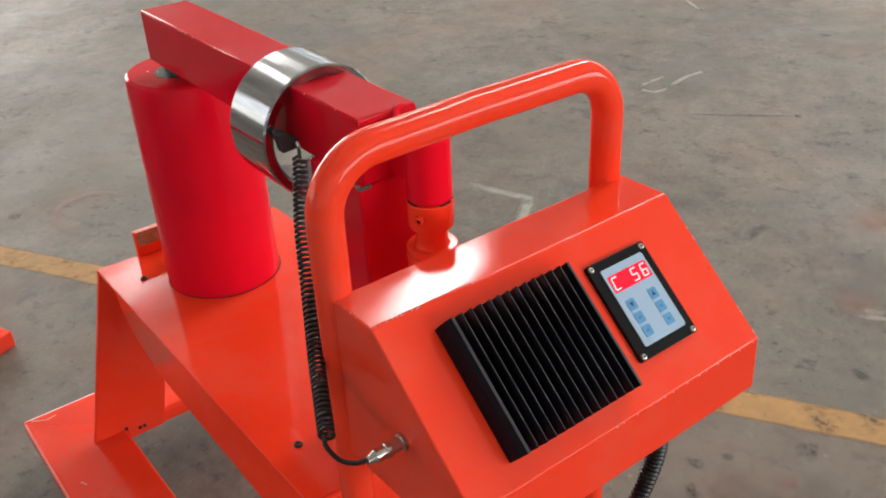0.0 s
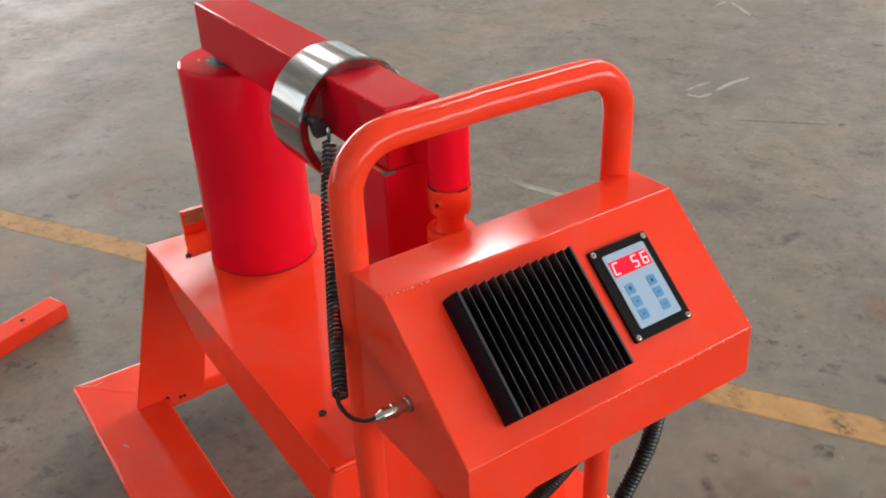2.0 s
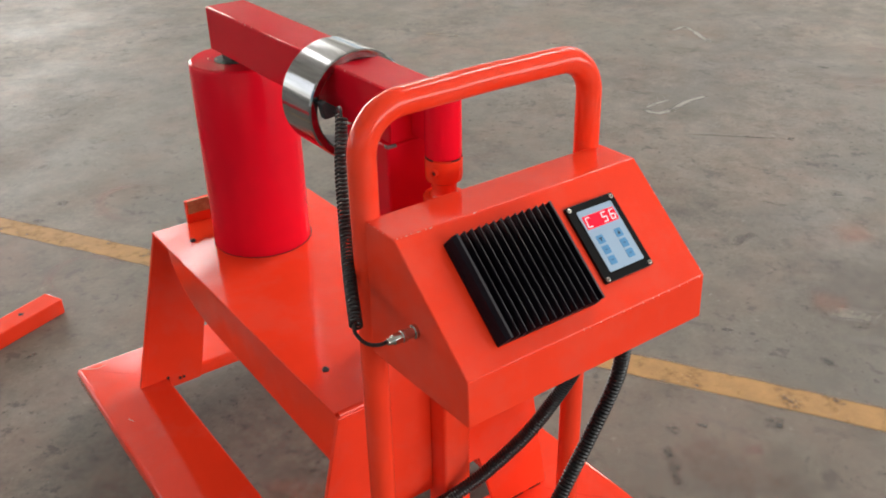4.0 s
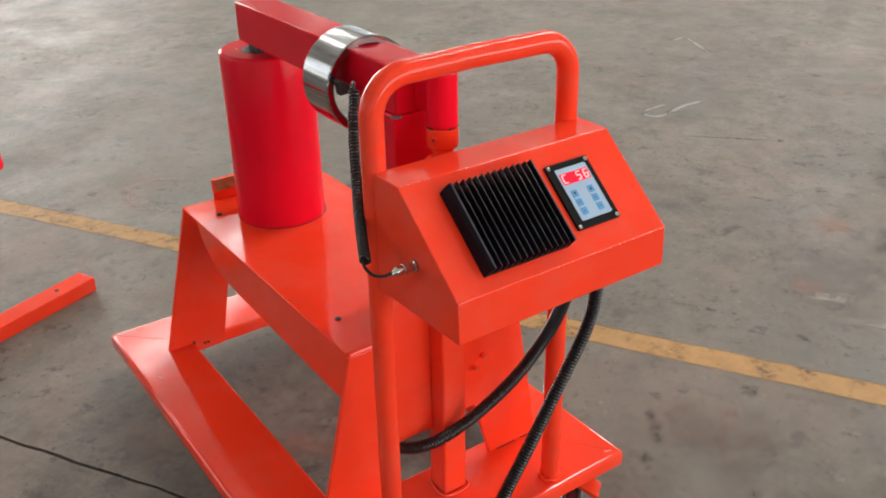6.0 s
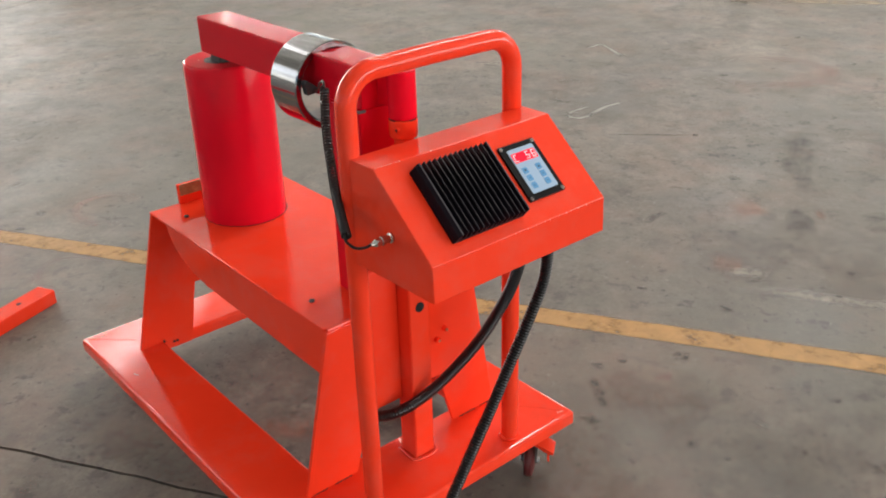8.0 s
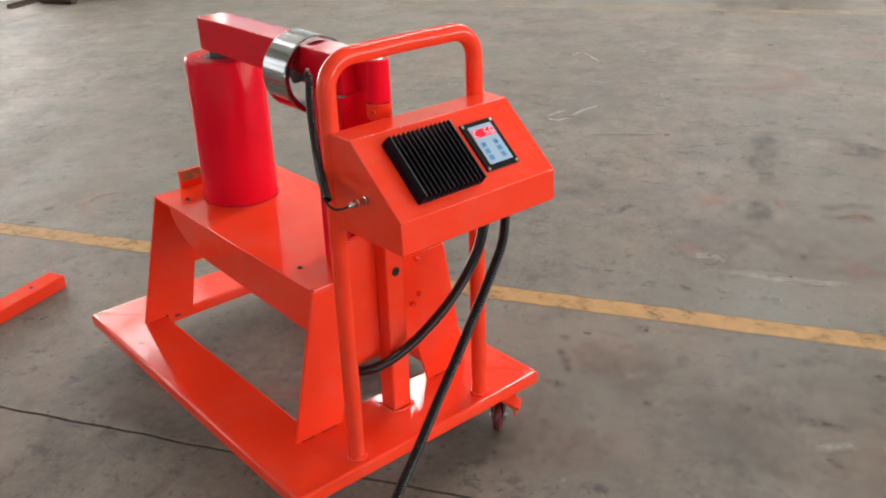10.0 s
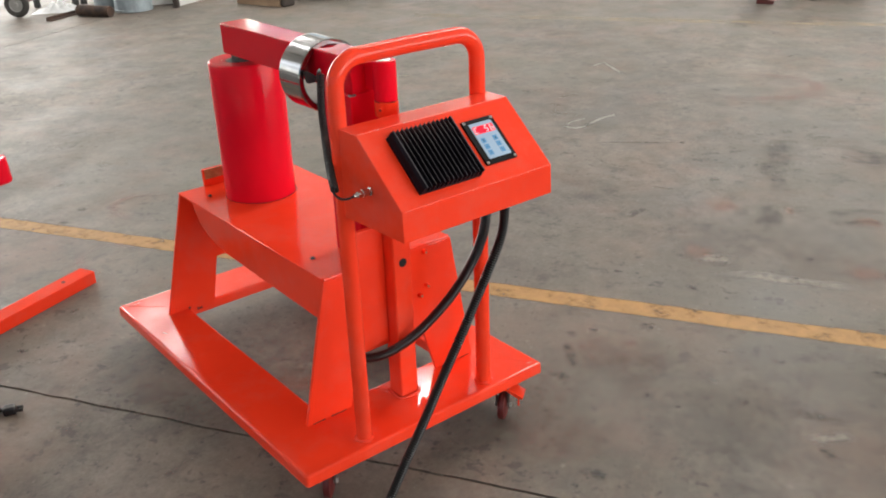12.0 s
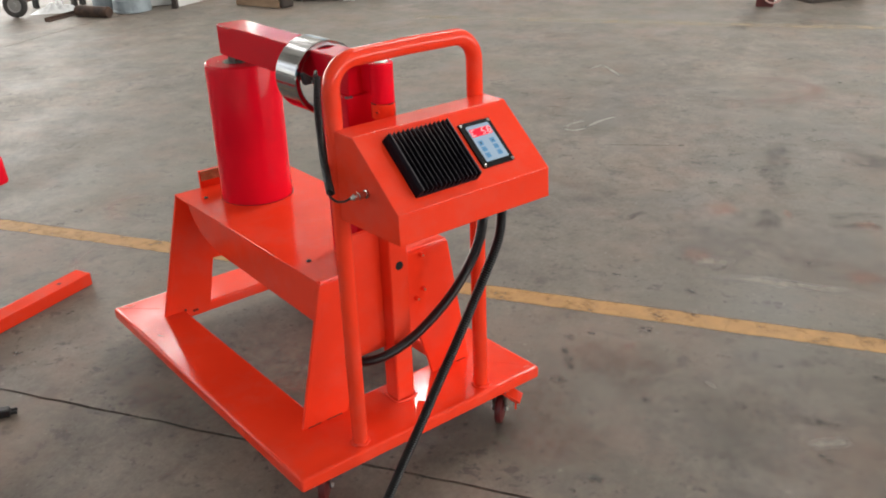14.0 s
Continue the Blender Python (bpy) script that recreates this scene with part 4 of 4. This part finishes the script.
H2 = curve_points([(0.117, -0.154, 0.776), (0.106, -0.153, 0.689), (0.062, -0.151, 0.603), (0.021, -0.150, 0.536), (-0.027, -0.150, 0.459), (-0.090, -0.151, 0.367), (-0.147, -0.150, 0.276), (-0.194, -0.149, 0.206), (-0.240, -0.150, 0.137),
                   (-0.305, -0.158, 0.056), (-0.39, -0.18, 0.0145), (-0.62, -0.32, 0.0135), (-0.95, -0.75, 0.0135), (-1.0, -1.4, 0.0135)], 16)
part("hose", tube(even(H2, 0.0029), 0.0122, 18, 0.0017), RUBBER, heater, "black corrugated hose running down to the floor")
part("hose_gland", spin([(0, 0), (0.016, 0), (0.016, 0.010), (0.019, 0.010), (0.019, 0.018), (0, 0.018)], 20, Matrix.Translation((0.117, -0.154, 0.757))), ZINC, heater, "bare metal hose gland")
part("hose_gland", spin([(0, 0), (0.016, 0), (0.016, 0.010), (0.019, 0.010), (0.019, 0.018), (0, 0.018)], 20, Matrix.Translation((0.136, -0.067, 0.757))), ZINC, heater, "bare metal hose gland")


def caster(x, y, turn, brake, trail=0.025):
    m = Matrix.Translation((x, y, 0)) @ pose(0, 0, 0, 0, 0, turn)
    c = part("caster", box(-0.035, 0.035, -0.030, 0.030, 0.122, 0.127, 0.001), ZINC, heater, "swivel caster with a dark red wheel")
    c.matrix_basis = m
    leaf = [(-0.022, 0.112), (0.018, 0.112), (trail + 0.009, 0.050), (trail + 0.005, 0.036), (trail - 0.005, 0.036), (trail - 0.013, 0.050)]
    part("fork", joined(spin([(0, 0.122), (0.024, 0.122), (0.024, 0.114), (0.018, 0.111), (0, 0.111)], 20),
                        prism(leaf, "y", -0.019, -0.0165), prism(leaf, "y", 0.0165, 0.019),
                        box(-0.022, 0.018, -0.019, 0.019, 0.110, 0.113)), DARK_ZINC, c)
    part("wheel", spin([(0, -0.012), (0.012, -0.014), (0.034, -0.011), (0.0430, -0.008), (0.0445, 0), (0.0430, 0.008), (0.034, 0.011), (0.012, 0.014), (0, 0.012)], 28,
                       Matrix.Translation((trail, 0, 0.0445)) @ pose(0, 0, 0, 90)), CASTER_WHEEL, c)
    part("axle_nut", spin([(0, -0.024), (0.007, -0.024), (0.007, 0.024), (0, 0.024)], 6, Matrix.Translation((trail, 0, 0.0445)) @ pose(0, 0, 0, 90)), ZINC, c)
    if brake:
        part("brake_pedal", joined(prism([(-0.006, 0.108), (-0.006, 0.104), (-0.048, 0.079), (-0.060, 0.079), (-0.061, 0.084), (-0.036, 0.098)], "x", -0.024, 0.024, 0.001),
                                   box(-0.021, -0.016, -0.050, -0.045, 0.056, 0.081, 0.001)), ORANGE, c, "orange brake pedal")


DARK_ZINC = material("dull_zinc", (0.16, 0.13, 0.12), 0.45, 0.8)[0]
caster(0.284, 0.046, 36, True, -0.004)
caster(-0.290, 0.076, 48, False, 0.012)
caster(-0.300, 1.090, 80, False)
caster(0.300, 1.090, 80, False)

# ---- the ring that is being heated ----
RO, RI = 0.0938, 0.0780
ring_at = Matrix.Translation((-0.0065, 0.4010, 1.0725 - RI)) @ pose(0, 0, 0, 90)
HALF = 0.0490
bearing = thing("bearing_ring", "turned bright steel bearing ring hanging on the red yoke", "bearing ring")
part("ring_body", spin([(RI + 0.0008, -HALF + 0.002), (RI + 0.003, -HALF), (RO - 0.0025, -HALF), (RO, -HALF + 0.0025), (RO, HALF - 0.0025), (RO - 0.0025, HALF), (RI + 0.003, HALF), (RI + 0.0008, HALF - 0.002), (RI + 0.0008, -HALF + 0.002)], 144, ring_at), STEEL, bearing)
part("bore", spin([(RI, -HALF + 0.0025), (RI + 0.0007, -HALF + 0.0025), (RI + 0.0007, HALF - 0.0025), (RI, HALF - 0.0025), (RI, -HALF + 0.0025)], 144, ring_at), BORE, bearing, "darker machined bore")

# ---- temperature probe ----
probe = thing("temperature_probe", "magnetic temperature probe on a coiled black cable", "temperature probe")
part("magnet", prism([(-0.087, 1.019), (-0.079, 1.022), (-0.057, 1.006), (-0.0545, 0.993), (-0.081, 0.991)], "y", 0.336, 0.3518, 0.002), MAGNET, probe, "dark grey magnet block on the ring")
part("lead", tube(curve_points([(-0.062, 0.340, 0.997), (-0.072, 0.315, 1.005), (-0.098, 0.262, 1.036), (-0.122, 0.212, 1.055), (-0.130, 0.197, 1.048)], 8), 0.0022, 8), CABLE, probe)
AX = curve_points([(-0.1302, 0.1958, 1.0484), (-0.1607, 0.1542, 0.9866), (-0.1885, 0.1039, 0.9261), (-0.221, 0.0431, 0.8875), (-0.2605, -0.0364, 0.8624)], 20)


def coil(axis, radius, wire, pitch):
    line = even(axis, pitch / 16)
    out = []
    side = None
    for i, c in enumerate(line):
        ahead = (line[min(i + 1, len(line) - 1)] - line[max(i - 1, 0)]).normalized()
        if side is None:
            side = ahead.orthogonal().normalized()
        side = (side - ahead * side.dot(ahead)).normalized()
        up = ahead.cross(side)
        a = 2 * math.pi * i / 16
        out.append(c + radius * (math.cos(a) * side + math.sin(a) * up))
    return tube(out, wire, 8)


# loops a little proud of one another, as wound
part("coiled_cable", coil(AX, 0.0073, 0.0021, 0.0060), CABLE, probe, "coiled glossy black cable")
part("tail", tube(curve_points([(-0.262, -0.033, 0.864), (-0.265, -0.042, 0.856), (-0.262, -0.060, 0.850), (-0.254, -0.077, 0.853), (-0.245, -0.088, 0.8605)], 10), 0.0026, 8), CABLE, probe)
plug_m = Matrix.Translation((-0.2045, -0.089, 0.8605)) @ pose(0, 0, 0, 0, -90, 0)
part("plug", spin([(0, 0.0), (0.0095, 0.0), (0.0095, 0.004), (0.0070, 0.005), (0.0070, 0.016), (0.0084, 0.017), (0.0084, 0.022), (0.0072, 0.023), (0.0072, 0.034), (0.0050, 0.038), (0.0040, 0.043), (0, 0.043)], 24, plug_m), CHROME, probe, "chrome screw plug")

# ---- another heater standing by: only its feet and the end of its arm reach into view ----
stand = thing("heater_stand", "low orange and red stand of another heater on the floor", "heater stand")
ang = radians(24.0)


def foot_bar(x, y, length):
    """A channel on the floor whose end is at x, y and which runs back to -x."""
    m = Matrix.Translation((x, y, 0)) @ pose(0, 0, 0, 0, 0, math.degrees(ang))
    bar = part("foot_bar", box(-length, 0.0, -0.042, 0.033, 0.0, 0.049, 0.004, 3), ORANGE, stand, "orange folded steel foot lying on the floor")
    bar.matrix_basis = m
    part("bar_hole", spin([(0, 0.0492), (0.0075, 0.0492), (0.0075, 0.0498), (0, 0.0498)], 18, Matrix.Translation((-0.121, -0.006, 0))), HOLE, bar, "round hole")


foot_bar(-0.296, 1.793, 1.3)
foot_bar(-0.915, 0.885, 0.9)
part("cross_bar", prism([(-1.57, 0.70), (-1.50, 0.72), (-1.32, 1.50), (-1.39, 1.48)], "z", 0.004, 0.044, 0.004), ORANGE, stand)
part("upright", box(-1.45, -1.37, 1.86, 1.94, 0.0, 0.48, 0.006), ORANGE, stand)
part("arm", box(-1.40, -0.51, 2.04, 2.11, 0.385, 0.465, 0.004), RED, stand, "red arm")
part("arm_link", box(-1.45, -1.37, 1.90, 2.10, 0.38, 0.47, 0.004), RED, stand)
part("sleeve", spin([(0.022, 0.379), (0.022, 0.420), (0.022, 0.472), (0.030, 0.474), (0.046, 0.474), (0.049, 0.471), (0.055, 0.383), (0.053, 0.379), (0.022, 0.379)], 36, Matrix.Translation((-0.474, 2.075, 0))), RED, stand, "red sleeve with an open bore")

lead = thing("power_lead", "short black cable with a plug lying on the floor", "power lead")
part("cable", tube(curve_points([(-1.5, 1.30, 0.006), (-1.1, 1.22, 0.006), (-0.90, 1.12, 0.006), (-0.835, 1.075, 0.008), (-0.81, 1.05, 0.012)], 12), 0.0075, 10), CABLE, lead)
part("plug", joined(box(-0.022, 0.016, -0.016, 0.016, 0.0, 0.026, 0.006), box(0.014, 0.034, -0.011, -0.007, 0.006, 0.016), box(0.014, 0.034, 0.007, 0.011, 0.006, 0.016)), CABLE, lead).matrix_basis = Matrix.Translation((-0.800, 1.040, 0)) @ pose(0, 0, 0, 0, 0, -20)

# ---- far row of stored things ----


def set_down(x, y, turn=0.0):
    return Matrix.Translation((x, y, 0)) @ pose(0, 0, 0, 0, 0, turn)


wheel = thing("cart_wheel", "grey rubber tyred hand cart wheel with a plain hub", "wheel", set_down(1.325, 8.225, -42))
AXLE = Matrix.Translation((0, 0, 0.122)) @ pose(0, 0, 0, 90)
part("tyre", spin([(0.070, -0.022), (0.094, -0.028), (0.117, -0.017), (0.122, 0), (0.117, 0.017), (0.094, 0.028), (0.070, 0.022), (0.070, -0.022)], 36, AXLE), TYRE, wheel)
part("hub", spin([(0, -0.030), (0.018, -0.030), (0.022, -0.012), (0.060, -0.010), (0.071, -0.020), (0.071, 0.020), (0.060, 0.010), (0.022, 0.012), (0.018, 0.030), (0, 0.030)], 30, AXLE), HUB, wheel)
part("axle", tube([(0, 0.02, 0.122), (0, 0.5, 0.122)], 0.016, 12), RUST, wheel)


def drum(x, y):
    d = thing("steel_drum", "pale blue-grey steel drum standing on the floor", "drum", set_down(x, y), "drums")
    part("body", spin([(0, 0.0), (0.182, 0.0), (0.186, 0.006), (0.186, 0.02), (0.181, 0.026), (0.181, 0.11), (0.186, 0.118), (0.181, 0.126), (0.181, 0.25), (0.186, 0.258), (0.181, 0.266), (0.181, 0.37), (0.186, 0.378), (0.184, 0.386), (0.17, 0.380), (0, 0.380)], 40), DRUM, d)
    part("lid", spin([(0, 0.382), (0.170, 0.382), (0.170, 0.389), (0, 0.389)], 36), DRUM, d)


drum(2.213, 8.080)
drum(2.278, 7.692)
solid("rusty_pipe", tube([(1.778, 7.818, 0.052), (1.966, 7.485, 0.052)], 0.052, 20), RUST, "short rusty steel pipe lying on the floor", "pipe")
solid("rusty_bar", prism([(0, 0), (0.06, 0), (0.06, 0.035), (0.05, 0.035), (0.05, 0.008), (0, 0.008)], "x", -0.2, 0.2, 0.001), RUST, "rusty steel angle bar lying on the floor", "steel bar", set_down(1.645, 7.825, 31))


def sheet_heap(x, y):
    bm = bmesh.new()
    bmesh.ops.create_grid(bm, x_segments=28, y_segments=20, size=0.5)
    for v in bm.verts:
        r = math.hypot(v.co.x, v.co.y) * 2
        h = max(0.0, 1 - r) * 0.09
        n = noise.noise(v.co * 9)
        v.co = Vector((v.co.x * 0.46, v.co.y * 0.34, max(0.004, h * (0.8 + 1.1 * n) + 0.07 * abs(noise.noise(v.co * 11)) * max(0.0, 1.1 - r))))
    return solid("plastic_sheet", bm, WHITE_BAG, "crumpled white plastic sheet on the floor", "plastic sheet", set_down(x, y, -30))


sheet_heap(1.737, 8.289)
for x, y, h in ((1.638, 8.659, 0.7), (1.968, 8.475, 0.8), (2.064, 8.505, 0.7)):
    solid("steel_post", box(-0.02, 0.02, -0.03, 0.03, 0, h, 0.003), DARK, "dark steel post standing on the floor", "post", set_down(x, y, 20), "dark posts")
solid("board", box(-0.30, 0.30, -0.012, 0.012, 0, 0.34, 0.003), WHITE, "white painted board standing on edge", "board", set_down(2.585, 7.78, -20))
solid("board", box(-0.34, 0.34, -0.012, 0.012, 0, 0.30, 0.003), WHITE, "white painted board standing on edge", "board", set_down(2.946, 7.653, 25))
solid("wood_post", box(-0.025, 0.025, -0.035, 0.035, 0, 0.5, 0.004), OLD_WOOD, "dark weathered wooden post by the boards", "post", set_down(2.634, 7.478, -40))
beam = thing("timber", "short brown timber with a dark rotten end lying on the floor", "timber", set_down(3.325, 6.925, -73))
part("body", box(-0.30, 0.285, -0.09, 0.09, 0.0, 0.17, 0.008), TIMBER, beam)
part("rotten_end", box(0.285, 0.335, -0.082, 0.085, 0.0, 0.155, 0.02), OLD_WOOD, beam, "dark broken end")
solid("block", box(-0.06, 0.06, -0.06, 0.06, 0, 0.28, 0.006), WHITE, "white painted block on the floor", "block", set_down(4.072, 6.503, -40))
solid("block", box(-0.09, 0.09, -0.05, 0.05, 0, 0.3, 0.006), BOARD, "beige wooden block on the floor", "block", set_down(4.307, 6.400, -20))
rack = thing("steel_rack", "dark steel rack standing on the floor", "rack", set_down(3.829, 6.991, -45))
part("shelf", box(-0.338, 0.338, -0.198, 0.198, 0.04, 0.10, 0.004), DARK, rack)
for x in (-0.4, -0.03, 0.34):
    part("upright", box(x, x + 0.06, -0.2, 0.2, 0, 0.36, 0.003), DARK, rack)
plank_rows = ((5.104, 5.647, 1.1), (5.757, 4.896, 0.9), (6.370, 4.026, 1.0))
for x, y, length in plank_rows:
    solid("plank", box(-length / 2, length / 2, -0.05, 0.05, 0, 0.06, 0.004), BOARD, "weathered reddish plank lying on the floor", "plank", set_down(x, y, -58), "planks")
mpost = thing("steel_column", "dark maroon steel post with a pale cable looped on it", "post", set_down(6.383, 3.250, -58))
part("column", box(-0.075, 0.075, -0.075, 0.075, 0, 1.2, 0.006), MAROON, mpost)
part("cable_loop", tube(curve_points([(-0.01, -0.084, 0.25), (-0.005, -0.085, 0.09), (0.03, -0.087, 0.045), (0.08, -0.087, 0.040), (0.125, -0.086, 0.062), (0.16, -0.085, 0.11), (0.17, -0.06, 0.25)], 10), 0.008, 8), PINK, mpost, "pale pink cable")
cab = thing("machine_base", "white and grey machine cabinet on a dark plinth", "machine", set_down(6.712, 2.995, -21))
part("plinth", box(0.0, 0.60, 0.0, 0.40, 0.0, 0.028, 0.002), OLD_WOOD, cab)
part("body", box(0.012, 0.59, 0.012, 0.39, 0.028, 1.0, 0.01), GREY, cab)
part("door", box(0.004, 0.0118, 0.03, 0.30, 0.034, 0.95, 0.003), WHITE, cab)
pal = thing("pallet", "pale wooden pallet lying on the floor", "pallet", set_down(7.80, 2.72, -58))
for y in (-0.3, -0.1, 0.1, 0.3):
    part("deck_board", box(-0.35, 0.35, y - 0.07, y + 0.07, 0.10, 0.122, 0.002), BOARD, pal)
for y in (-0.385, 0.372):
    part("edge_board", box(-0.35, 0.35, y, y + 0.013, 0.005, 0.095, 0.002), BOARD, pal)
for x in (-0.365, 0.352):
    part("edge_board", box(x, x + 0.013, -0.372, 0.372, 0.005, 0.095, 0.002), BOARD, pal)
for x in (-0.3, 0.0, 0.3):
    part("bearer", box(x - 0.04, x + 0.04, -0.37, 0.37, 0.0, 0.10, 0.002), BOARD, pal)
